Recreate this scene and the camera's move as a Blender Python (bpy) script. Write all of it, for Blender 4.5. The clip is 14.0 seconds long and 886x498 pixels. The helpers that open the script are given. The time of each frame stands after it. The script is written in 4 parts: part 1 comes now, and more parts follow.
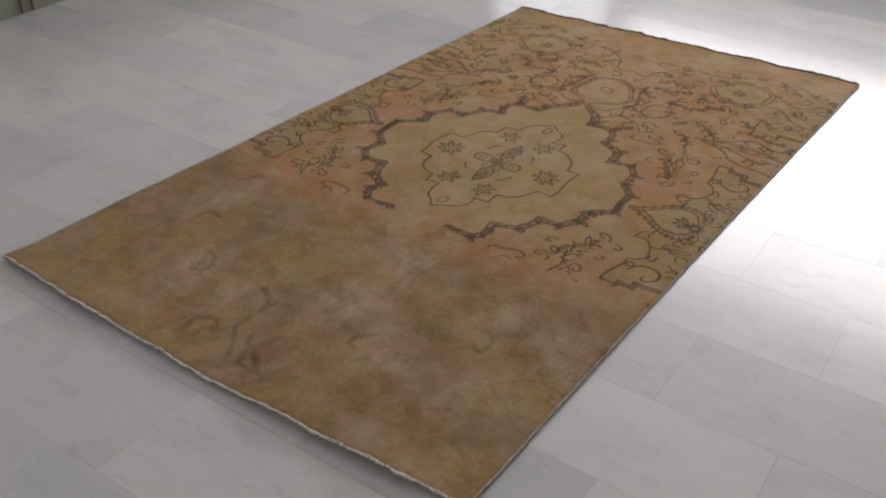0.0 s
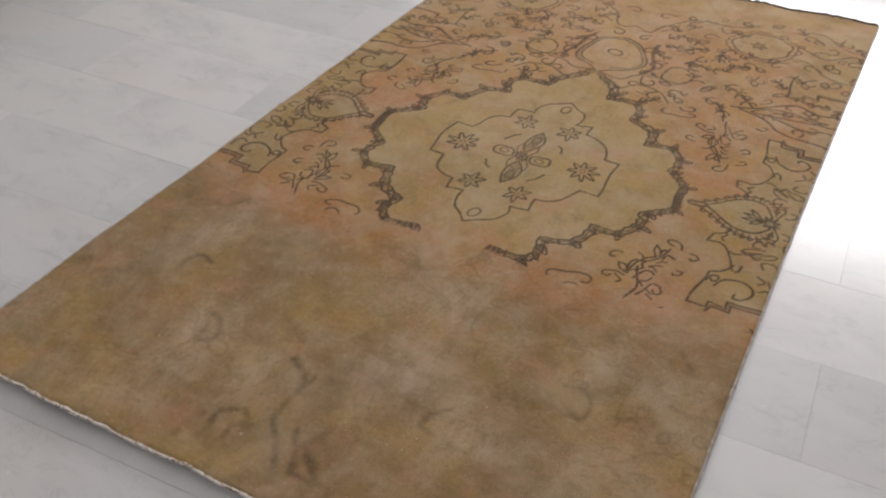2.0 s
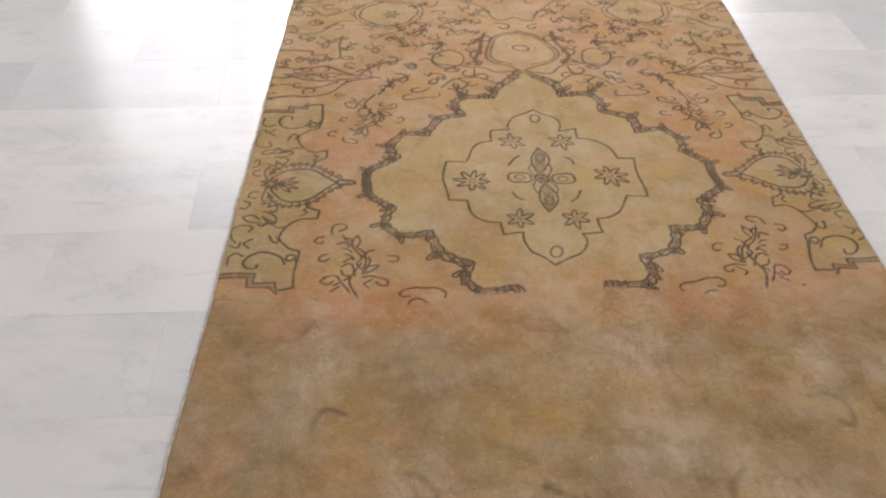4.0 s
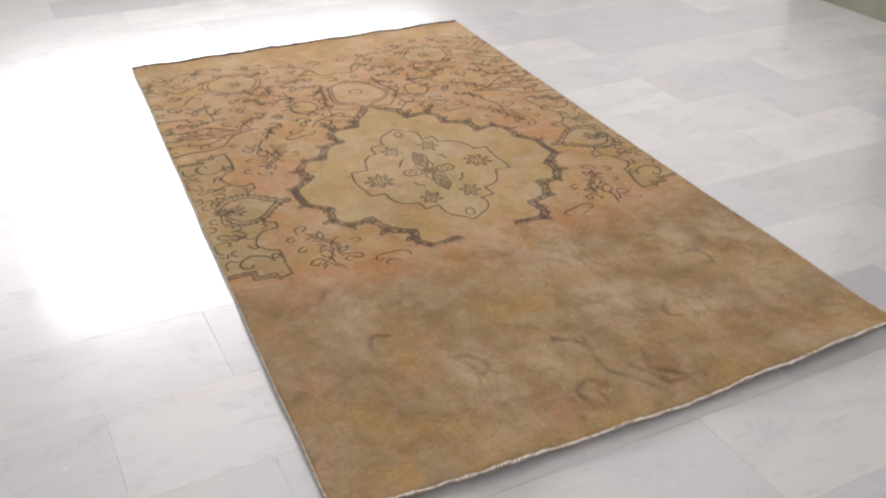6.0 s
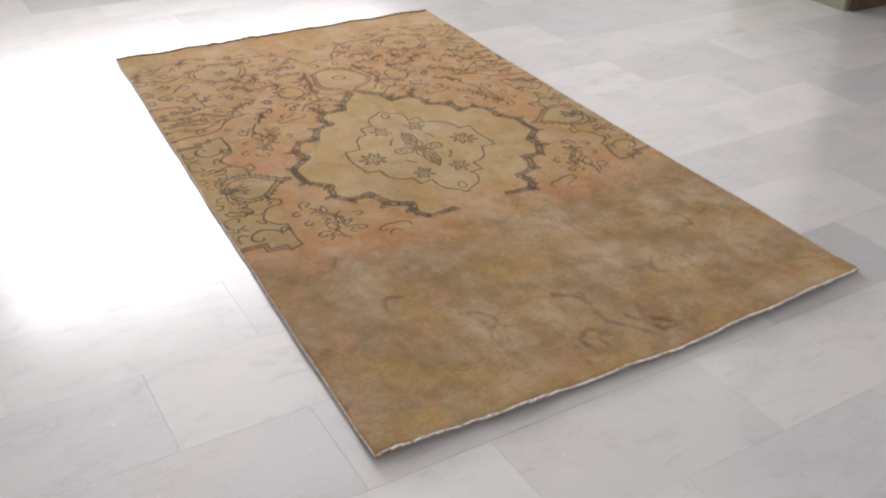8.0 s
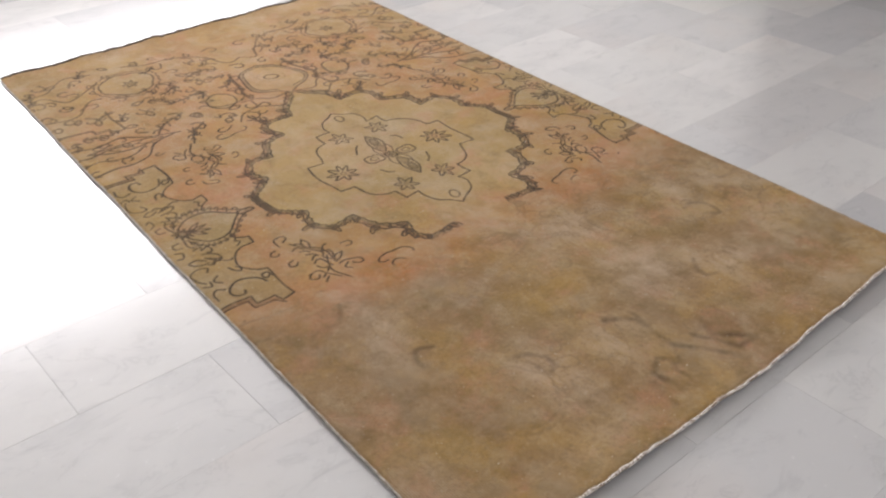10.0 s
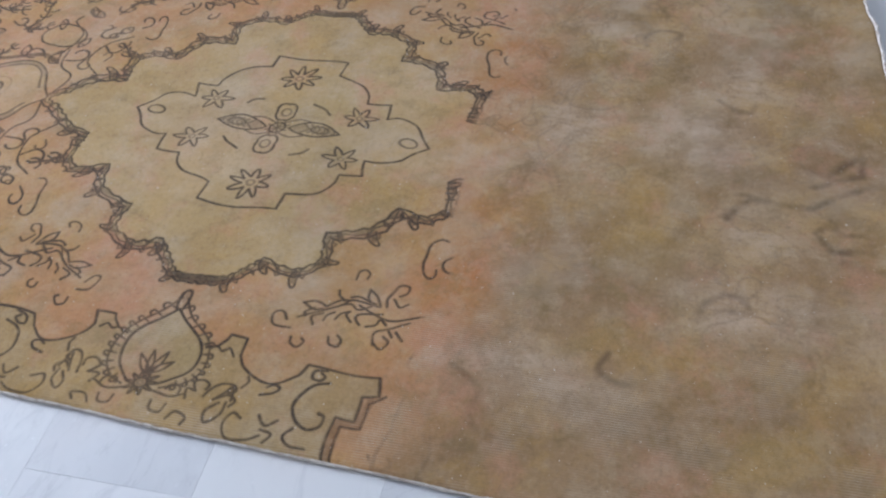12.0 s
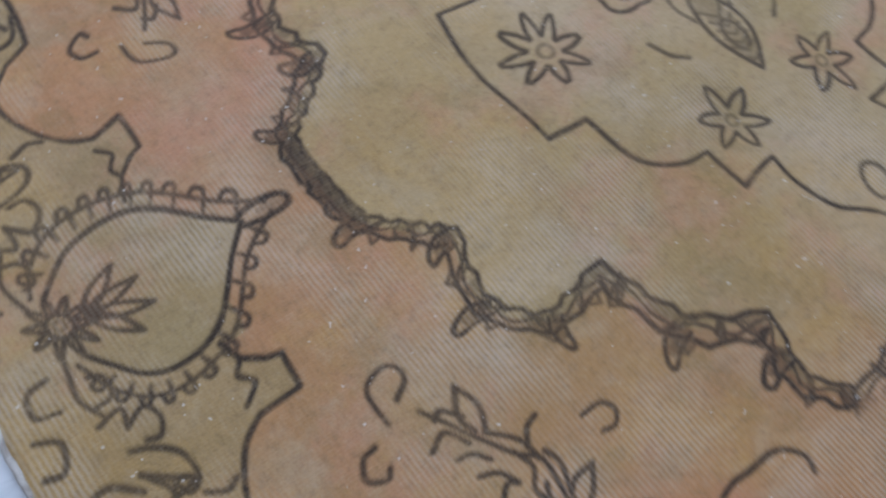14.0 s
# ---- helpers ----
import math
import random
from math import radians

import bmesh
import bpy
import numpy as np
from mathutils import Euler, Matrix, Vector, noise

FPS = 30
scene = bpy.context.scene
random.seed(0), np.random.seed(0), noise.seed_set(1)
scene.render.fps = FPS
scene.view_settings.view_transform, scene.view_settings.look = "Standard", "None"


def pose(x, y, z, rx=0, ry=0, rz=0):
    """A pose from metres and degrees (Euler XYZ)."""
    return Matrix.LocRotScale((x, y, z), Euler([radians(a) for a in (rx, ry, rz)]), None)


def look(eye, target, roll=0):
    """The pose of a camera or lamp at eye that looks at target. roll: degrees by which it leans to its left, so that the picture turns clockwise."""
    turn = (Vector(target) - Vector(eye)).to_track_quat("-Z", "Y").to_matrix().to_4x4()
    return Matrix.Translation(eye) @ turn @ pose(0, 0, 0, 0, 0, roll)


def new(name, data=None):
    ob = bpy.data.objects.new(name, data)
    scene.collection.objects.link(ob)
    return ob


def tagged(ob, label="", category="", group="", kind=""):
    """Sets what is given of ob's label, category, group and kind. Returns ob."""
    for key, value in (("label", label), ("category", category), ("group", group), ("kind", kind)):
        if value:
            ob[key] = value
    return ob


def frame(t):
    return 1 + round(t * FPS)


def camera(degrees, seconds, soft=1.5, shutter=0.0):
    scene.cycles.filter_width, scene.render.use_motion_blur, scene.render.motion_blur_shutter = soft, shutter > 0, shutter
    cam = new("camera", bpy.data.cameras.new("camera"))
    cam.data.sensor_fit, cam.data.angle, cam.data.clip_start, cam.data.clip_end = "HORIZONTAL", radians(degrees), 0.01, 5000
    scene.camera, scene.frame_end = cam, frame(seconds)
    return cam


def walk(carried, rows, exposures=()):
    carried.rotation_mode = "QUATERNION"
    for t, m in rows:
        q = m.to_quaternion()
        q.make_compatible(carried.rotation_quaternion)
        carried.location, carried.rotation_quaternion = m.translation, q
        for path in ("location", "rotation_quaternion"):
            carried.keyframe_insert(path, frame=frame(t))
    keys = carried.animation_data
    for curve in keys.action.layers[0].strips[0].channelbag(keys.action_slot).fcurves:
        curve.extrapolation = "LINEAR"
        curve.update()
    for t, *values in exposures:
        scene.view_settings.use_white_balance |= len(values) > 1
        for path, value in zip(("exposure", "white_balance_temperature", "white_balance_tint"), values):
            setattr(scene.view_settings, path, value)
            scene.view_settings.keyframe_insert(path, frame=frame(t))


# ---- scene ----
cam = camera(50.8, 14.0, soft=2.3, shutter=0.2)
PATH = [
    (0, (2.287, -1.135, 1.56), (1.368, 0.245, 0.442), 1.0),
    (0.5, (2.25, -1.154, 1.556), (1.365, 0.253, 0.444), 1.1),
    (1, (2.14, -1.126, 1.547), (1.318, 0.297, 0.406), 1.2),
    (1.5, (1.905, -0.981, 1.529), (1.146, 0.413, 0.311), 1.1),
    (2, (1.641, -0.869, 1.514), (0.98, 0.545, 0.263), 1.0),
    (2.5, (1.323, -0.789, 1.508), (0.871, 0.7, 0.25), -0.5),
    (2.7, (1.206, -0.716, 1.496), (0.808, 0.779, 0.23), -0.4),
    (4.8, (0.013, -0.771, 1.4), (0.546, 0.766, 0.235), 1.9),
    (5, (-0.08, -0.843, 1.421), (0.549, 0.693, 0.305), 1.7),
    (5.5, (-0.314, -1.012, 1.442), (0.457, 0.493, 0.375), 1.0),
    (6, (-0.432, -1.25, 1.447), (0.364, 0.263, 0.409), 1.3),
    (6.5, (-0.525, -1.407, 1.466), (0.271, 0.111, 0.435), 1.6),
    (7, (-0.595, -1.407, 1.462), (0.218, 0.101, 0.431), 0.7),
    (7.5, (-0.646, -1.369, 1.455), (0.213, 0.109, 0.417), 0.7),
    (8, (-0.674, -1.34, 1.457), (0.226, 0.113, 0.419), 1.7),
    (8.2, (-0.675, -1.332, 1.458), (0.231, 0.117, 0.419), 1.7),
    (10.3, (-0.762, -0.574, 1.383), (0.416, 0.562, 0.234), -1.0),
    (10.5, (-0.787, -0.444, 1.386), (0.456, 0.581, 0.2), -2.2),
    (11, (-0.746, -0.107, 1.368), (0.573, 0.685, 0.09), -4.3),
    (11.5, (-0.692, 0.24, 1.358), (0.638, 0.822, -0.018), -4.3),
    (12, (-0.672, 0.509, 1.355), (0.648, 0.894, -0.097), -5.2),
    (12.5, (-0.489, 0.665, 1.302), (0.722, 0.947, -0.264), -4.8),
    (13, (-0.248, 0.798, 1.209), (0.714, 1.063, -0.524), -0.3),
    (13.2, (-0.154, 0.867, 1.153), (0.741, 1.118, -0.618), 4.3),
    (13.5, (0.008, 0.918, 1.033), (0.781, 1.206, -0.789), 8.5),
    (14, (0.135, 0.954, 0.75), (0.876, 1.55, -1.009), 14.0),
]
# seconds, stops, kelvin, tint
EXPOSURES = [(0.0, -0.80, 6500, 10), (1.0, -0.98, 6500, 10), (1.6, -0.69, 6500, 10), (2.0, -0.36, 6500, 10), (2.5, -0.14, 6500, 10), (5.0, 0.09, 6500, 10),
             (6.0, 0.12, 6500, 10), (7.0, 0.07, 6500, 10), (8.0, 0.04, 6500, 10), (10.5, 0.02, 6500, 10), (11.5, 0.09, 5800, 9), (12.0, 0.04, 5250, 8), (12.5, 0.05, 5200, 8),
             (13.5, -0.04, 5800, 8), (14.0, -0.04, 4800, 7)]
walk(cam, [(t, look(eye, target, roll)) for t, eye, target, roll in PATH], EXPOSURES)

# ---- light ----
world = bpy.data.worlds.new("sky")
scene.world = world
world.use_nodes = True
wn = world.node_tree
sky = wn.nodes.new("ShaderNodeTexSky")
sky.sky_type, sky.sun_disc = "NISHITA", False
sky.sun_elevation, sky.sun_rotation = radians(40), radians(200)
wn.links.new(sky.outputs["Color"], wn.nodes["Background"].inputs["Color"])
wn.nodes["Background"].inputs["Strength"].default_value = 0.1


def daylight(name, x0, x1, z0, z1, y, power, color, facing, spread):
    """Lamp in one opening, inferred or added; facing: -1 into the room from the north, 1 from the south."""
    lamp = bpy.data.lights.new(name, "AREA")
    lamp.shape, lamp.size, lamp.size_y = "RECTANGLE", x1 - x0, z1 - z0
    lamp.energy, lamp.color = power * (x1 - x0) * (z1 - z0), color
    lamp.spread = radians(spread)
    ob = new(name, lamp)
    ob.matrix_world = pose((x0 + x1) / 2, y, (z0 + z1) / 2, 90 * facing, 0, 0)
    return ob


ROOM = (-1.71, 3.75, -3.3, 5.3)      # inner faces of the walls: west, east, south, north
HIGH = 3.1
WINDOW = (-0.42, 2.90, 1.04, 1.94)     # x0, x1, sill, head
UPPER_FADE = (-0.42, 2.90, 1.98, 2.96)    # added above the window, dimmer so its floor reflection fades out
DOORWAY = (-1.60, -0.50, 0.03, 2.75)   # glazed door inferred beside the window, its lamp set dimmer
FILL_OPENING = (-1.2, 3.4, 1.2, 2.95)         # unseen opening added in the south wall, fill for the near end
SKY_TINT = (1.0, 0.955, 0.97)
# watts per square metre of opening
for nm, (ax0, ax1, az0, az1), ly, strength, facing, spread in (("window_daylight", WINDOW, ROOM[3] + 0.03, 35.0, -1, 124),
                                                               ("upper_fade_lamp", UPPER_FADE, ROOM[3] + 0.03, 17.0, -1, 108),
                                                               ("door_daylight", DOORWAY, ROOM[3] + 0.03, 5.5, -1, 130),
                                                               ("south_fill", FILL_OPENING, ROOM[2] - 0.03, 5.2, 1, 180)):
    daylight(nm, ax0 + 0.06, ax1 - 0.06, az0 + 0.06, az1 - 0.06, ly, strength, SKY_TINT, facing, spread)   # north spreads are narrowed to darken the floor nearest the wall


# ---- materials ----
class Nodes:
    """Short hand for a node material."""

    def __init__(self, name):
        self.mat = bpy.data.materials.new(name)
        self.mat.use_nodes = True
        self.tree = self.mat.node_tree
        self.bsdf = self.tree.nodes["Principled BSDF"]

    def add(self, kind, **props):
        n = self.tree.nodes.new("ShaderNode" + kind)
        for k, v in props.items():
            setattr(n, k, v)
        return n

    def put(self, value, socket):
        if isinstance(value, bpy.types.NodeSocket):
            self.tree.links.new(value, socket)
        else:
            socket.default_value = value

    def coords(self, kind="Object"):
        return self.add("TexCoord").outputs[kind]

    def mapped(self, scale, vec=None, turn=0.0, shift=(0.0, 0.0, 0.0)):
        n = self.add("Mapping")
        self.put(vec or self.coords(), n.inputs["Vector"])
        n.inputs["Scale"].default_value = scale
        n.inputs["Rotation"].default_value = (0, 0, turn)
        n.inputs["Location"].default_value = shift
        return n.outputs[0]

    def noise(self, scale, detail=4.0, rough=0.55, vec=None, warp=0.0):
        n = self.add("TexNoise")
        self.put(vec or self.coords(), n.inputs["Vector"])
        n.inputs["Scale"].default_value, n.inputs["Detail"].default_value = scale, detail
        n.inputs["Roughness"].default_value, n.inputs["Distortion"].default_value = rough, warp
        return n.outputs["Fac"]

    def span(self, value, a, b, c=0.0, d=1.0):
        n = self.add("MapRange", interpolation_type="SMOOTHSTEP")
        for i, v in enumerate((value, a, b, c, d)):
            self.put(v, n.inputs[i])
        return n.outputs[0]

    def math(self, op, a, b=0.0):
        n = self.add("Math", operation=op)
        self.put(a, n.inputs[0])
        self.put(b, n.inputs[1])
        return n.outputs[0]

    def mix(self, fac, a, b, blend="MIX"):
        n = self.add("MixRGB", blend_type=blend)
        for v, s in zip((fac, a, b), n.inputs):
            self.put(v, s)
        return n.outputs[0]

    def bump(self, height, strength, distance, after=None):
        n = self.add("Bump")
        n.inputs["Strength"].default_value, n.inputs["Distance"].default_value = strength, distance
        self.put(height, n.inputs["Height"])
        if after:
            self.put(after, n.inputs["Normal"])
        return n.outputs[0]

    def done(self, color, rough, normal=None, **more):
        self.put(color, self.bsdf.inputs["Base Color"])
        self.put(rough, self.bsdf.inputs["Roughness"])
        if normal:
            self.put(normal, self.bsdf.inputs["Normal"])
        for k, v in more.items():
            self.put(v, self.bsdf.inputs[k.replace("_", " ")])
        return self.mat


def rgb(r, g, b):
    return (r, g, b, 1.0)


def make_marble():
    n = Nodes("polished_marble")
    info = n.add("ObjectInfo")
    shift = n.add("VectorMath", operation="MULTIPLY_ADD")
    n.put(info.outputs["Random"], shift.inputs[0])
    shift.inputs[1].default_value = (37.0, 91.0, 53.0)
    n.put(n.coords(), shift.inputs[2])
    vec = shift.outputs[0]
    rnd = info.outputs["Random"]
    base = n.mix(n.span(rnd, 0.0, 1.0), rgb(0.55, 0.55, 0.56), rgb(0.64, 0.635, 0.625))
    pale = n.math("GREATER_THAN", n.math("FRACT", n.math("MULTIPLY", rnd, 7.31)), 0.86)
    base = n.mix(n.math("MULTIPLY", pale, 0.38), base, rgb(0.74, 0.72, 0.705))
    grey = n.math("GREATER_THAN", n.math("FRACT", n.math("MULTIPLY", rnd, 13.7)), 0.86)
    base = n.mix(n.math("MULTIPLY", grey, 0.36), base, rgb(0.40, 0.40, 0.415))
    cloud = n.noise(4.0, 4.0, 0.55, n.mapped((1.0, 1.8, 1.0), vec, 0.4), 0.3)
    base = n.mix(n.span(cloud, 0.40, 0.75, 0.0, 0.38), base, rgb(0.45, 0.453, 0.465))
    warm = n.noise(2.3, 2.0, 0.5, vec)
    base = n.mix(n.span(warm, 0.5, 0.75, 0.0, 0.30), base, rgb(0.66, 0.59, 0.55))
    wisp = n.noise(6.5, 6.0, 0.62, n.mapped((1.0, 2.6, 1.0), vec, 0.5), 0.9)
    base = n.mix(n.span(wisp, 0.56, 0.72, 0.0, 0.42), base, rgb(0.43, 0.43, 0.445))
    vein = n.noise(3.4, 7.0, 0.62, n.mapped((1.0, 1.9, 1.0), vec, 0.6), 1.6)
    line = n.span(n.math("ABSOLUTE", n.math("SUBTRACT", vein, 0.5)), 0.0, 0.022, 1.0, 0.0)
    line = n.math("MULTIPLY", line, n.span(cloud, 0.4, 0.6))
    base = n.mix(n.math("MULTIPLY", line, 0.16), base, rgb(0.25, 0.25, 0.27))
    fleck = n.span(n.noise(60.0, 2.0, 0.5, vec), 0.70, 0.78)
    base = n.mix(n.math("MULTIPLY", fleck, 0.35), base, rgb(0.80, 0.80, 0.80))
    scuff = n.noise(9.0, 6.0, 0.65)
    rough = n.span(scuff, 0.3, 0.75, 0.36, 0.48)
    nor = n.bump(n.noise(3.0, 3.0, 0.5), 0.04, 0.02)
    return n.done(base, rough, nor, Specular_IOR_Level=0.25, Coat_Weight=1.0, Coat_Roughness=n.span(scuff, 0.3, 0.75, 0.16, 0.22), Coat_IOR=1.66)


def make_plain(name, a, b, scale, rough, bump=0.1, metal=0.0):
    n = Nodes(name)
    f = n.noise(scale, 5.0, 0.6)
    fine = n.noise(scale * 9, 3.0, 0.6)
    col = n.mix(n.span(f, 0.3, 0.7), rgb(*a), rgb(*b))
    col = n.mix(n.span(fine, 0.35, 0.75, 0.0, 0.25), col, rgb(*(c * 0.7 for c in a)))
    return n.done(col, rough, n.bump(fine, bump, 0.004), Metallic=metal)


def make_pile():
    """Worn wool pile. The woven colours stand on the mesh: 'dye' is the ground, 'ink' the outlines."""
    n = Nodes("worn_wool_pile")
    dye = n.add("Attribute", attribute_name="dye").outputs["Color"]
    ink = n.add("Attribute", attribute_name="ink").outputs["Fac"]
    bare = n.add("Attribute", attribute_name="bare").outputs["Fac"]
    co = n.coords()
    big = n.noise(3.6, 6.0, 0.62, co, 0.15)
    mid = n.noise(13.0, 6.0, 0.68, co, 0.15)
    streak = n.noise(26.0, 4.0, 0.6, n.mapped((1.0, 0.30, 1.0), co), 0.3)
    weft = n.noise(34.0, 3.0, 0.6, n.mapped((0.16, 1.0, 1.0), co))
    fine = n.noise(200.0, 4.0, 0.75, co)
    col = n.mix(n.span(big, 0.30, 0.62, 0.40, 0.0), dye, rgb(0.235, 0.145, 0.062))
    col = n.mix(n.span(mid, 0.50, 0.74, 0.0, 0.28), col, rgb(0.40, 0.30, 0.20))
    col = n.mix(n.span(streak, 0.50, 0.75, 0.0, 0.30), col, rgb(0.17, 0.105, 0.045))
    col = n.mix(n.span(weft, 0.55, 0.8, 0.0, 0.22), col, rgb(0.45, 0.36, 0.26))
    for scale, lo, hi, amount, tone in ((2.4, 0.46, 0.66, 0.42, (0.30, 0.195, 0.065)), (3.1, 0.48, 0.66, 0.44, (0.42, 0.325, 0.225)), (5.2, 0.48, 0.64, 0.44, (0.37, 0.240, 0.075)),
                                        (7.4, 0.50, 0.66, 0.42, (0.40, 0.200, 0.140)), (9.0, 0.50, 0.68, 0.40, (0.36, 0.295, 0.215)), (15.0, 0.50, 0.66, 0.40, (0.195, 0.145, 0.065)),
                                        (26.0, 0.52, 0.72, 0.28, (0.43, 0.345, 0.25))):
        blot = n.noise(scale, 7.0, 0.68, n.mapped((1.0, 0.8, 1.0), n.mapped((1.0, 1.0, 1.0), co, scale)), 0.2)
        col = n.mix(n.span(blot, lo, hi, 0.0, amount), col, rgb(*tone))
    # bleached, greyed patches of the worn end, combed along the pile
    bleach = n.add("Attribute", attribute_name="bleach").outputs["Fac"]
    comb = n.noise(20.0, 6.0, 0.68, n.mapped((1.0, 0.30, 1.0), co, 0.12), 0.2)
    pale = n.math("MULTIPLY", bleach, n.span(comb, 0.34, 0.66, 0.25, 0.95))
    col = n.mix(pale, col, rgb(0.47, 0.375, 0.305))
    dark = n.math("MULTIPLY", bare, n.span(n.noise(7.0, 8.0, 0.70, co, 0.2), 0.48, 0.66, 0.0, 0.56))
    col = n.mix(dark, col, rgb(0.150, 0.098, 0.042))
    col = n.mix(1.0, col, rgb(1.15, 1.085, 0.93), "MULTIPLY")
    wear = n.span(n.noise(48.0, 4.0, 0.7, co), 0.30, 0.55, 0.72, 1.0)
    col = n.mix(n.math("MULTIPLY", ink, wear), col, rgb(0.026, 0.017, 0.011))
    knot = n.noise(85.0, 4.0, 0.72, co)
    col = n.mix(n.span(knot, 0.50, 0.66, 0.0, 0.24), col, rgb(0.125, 0.085, 0.045))
    col = n.mix(n.span(knot, 0.46, 0.32, 0.0, 0.17), col, rgb(0.47, 0.37, 0.25))
    col = n.mix(n.span(fine, 0.35, 0.7, 0.0, 0.30), col, n.mix(0.5, col, rgb(0.06, 0.04, 0.02)))
    lint = n.span(n.noise(150.0, 1.0, 0.5, co), 0.745, 0.79)
    col = n.mix(n.math("MULTIPLY", lint, 0.6), col, rgb(0.62, 0.55, 0.46))
    wave = n.add("TexWave", wave_type="BANDS", bands_direction="Y")
    n.put(n.mapped((1.0, 1.0, 1.0), co, 0.05), wave.inputs["Vector"])
    wave.inputs["Scale"].default_value, wave.inputs["Distortion"].default_value = 95.0, 2.0
    wave.inputs["Detail Scale"].default_value = 3.0
    col = n.mix(n.math("MULTIPLY", wave.outputs["Fac"], 0.03), col, rgb(0.52, 0.43, 0.32))
    rib = n.add("TexWave", wave_type="BANDS", bands_direction="X")
    n.put(co, rib.inputs["Vector"])
    rib.inputs["Scale"].default_value, rib.inputs["Distortion"].default_value = 64.0, 1.5
    rib.inputs["Detail Scale"].default_value = 2.0
    worn_rib = n.math("MULTIPLY", rib.outputs["Fac"], n.span(n.noise(6.5, 4.0, 0.6, co), 0.44, 0.66, 0.03, 0.36))
    col = n.mix(n.math("MULTIPLY", worn_rib, n.span(ink, 0.1, 0.8, 1.0, 0.35)), col, rgb(0.56, 0.47, 0.37))
    height = n.math("ADD", n.math("MULTIPLY", wave.outputs["Fac"], 0.12), fine)
    nor = n.bump(height, 0.55, 0.0016)
    nor = n.bump(mid, 0.25, 0.006, nor)
    return n.done(col, 0.92, nor, Specular_IOR_Level=0.12, Sheen_Weight=0.04, Sheen_Roughness=0.6)


def make_glass():
    n = Nodes("window_glass")
    return n.done(rgb(0.95, 0.97, 0.97), 0.02, None, Transmission_Weight=1.0, IOR=1.45)


MARBLE = make_marble()
PILE = make_pile()
GROUT = make_plain("grey_grout", (0.46, 0.45, 0.44), (0.56, 0.55, 0.53), 14, 0.85)
def make_wall(name, top):
    """Grey-green paint up to the height top; unseen white above, added to bounce light."""
    n = Nodes(name)
    sep = n.add("SeparateXYZ")
    n.put(n.coords(), sep.inputs[0])
    cloud = n.noise(3.0, 5.0, 0.6)
    low = n.mix(n.span(cloud, 0.3, 0.7), rgb(0.21, 0.22, 0.16), rgb(0.27, 0.275, 0.205))
    high = n.mix(n.span(cloud, 0.3, 0.7), rgb(0.66, 0.65, 0.62), rgb(0.72, 0.71, 0.68))
    col = n.mix(n.math("GREATER_THAN", sep.outputs[2], top), low, high)
    return n.done(col, 0.6, n.bump(n.noise(40.0, 3.0, 0.6), 0.1, 0.004))


GREEN_PAINT = make_wall("two_tone_wall_paint", 1.02)
PLINTH_PAINT = make_wall("wall_paint_with_green_plinth", 0.34)
WHITE_PAINT = make_plain("white_ceiling_paint", (0.76, 0.76, 0.74), (0.80, 0.80, 0.78), 3, 0.8)
STONE_TRIM = make_plain("grey_stone_trim", (0.42, 0.41, 0.39), (0.52, 0.51, 0.48), 9, 0.35)
DARK_BROWN = make_plain("dark_brown", (0.085, 0.050, 0.028), (0.13, 0.078, 0.042), 18, 0.45)
def make_cord():
    """White cotton with brown yarn showing between its turns."""
    n = Nodes("white_cotton_cord")
    grain = n.noise(210.0, 2.0, 0.6)
    col = n.mix(n.span(grain, 0.40, 0.52), rgb(0.30, 0.21, 0.14), rgb(0.84, 0.79, 0.73))
    col = n.mix(n.span(n.noise(24.0, 3.0, 0.6), 0.55, 0.75, 0.0, 0.5), col, rgb(0.45, 0.35, 0.27))
    return n.done(col, 0.9, n.bump(grain, 0.8, 0.002))


CORD = make_cord()
SELVEDGE = make_plain("grey_wool_selvedge", (0.34, 0.29, 0.24), (0.60, 0.55, 0.49), 60, 0.95, 0.5)
DARK_WOOL = make_plain("dark_brown_wool", (0.06, 0.045, 0.035), (0.13, 0.10, 0.075), 60, 0.95, 0.5)
FRAME_PAINT = make_plain("dark_window_frame", (0.07, 0.06, 0.055), (0.10, 0.09, 0.08), 12, 0.4)
GLASS = make_glass()


# ---- building blocks ----
def box_mesh(name, x0, x1, y0, y1, z0, z1, bevel=0.0, material=None):
    bm = bmesh.new()
    bmesh.ops.create_cube(bm, size=1.0)
    for v in bm.verts:
        v.co = Vector(((x0, x1)[v.co.x > 0], (y0, y1)[v.co.y > 0], (z0, z1)[v.co.z > 0]))
    if bevel:
        bmesh.ops.bevel(bm, geom=bm.edges[:], offset=bevel, segments=2, affect="EDGES")
    return mesh_of(name, bm, material)


def mesh_of(name, bm, material=None, smooth=False):
    me = bpy.data.meshes.new(name)
    bmesh.ops.recalc_face_normals(bm, faces=bm.faces[:])
    bm.to_mesh(me)
    bm.free()
    if material:
        me.materials.append(material)
    if smooth:
        for p in me.polygons:
            p.use_smooth = True
    return me


def child(name, me, parent, label=""):
    ob = new(name, me)
    ob.parent = parent
    return tagged(ob, label) if label else ob


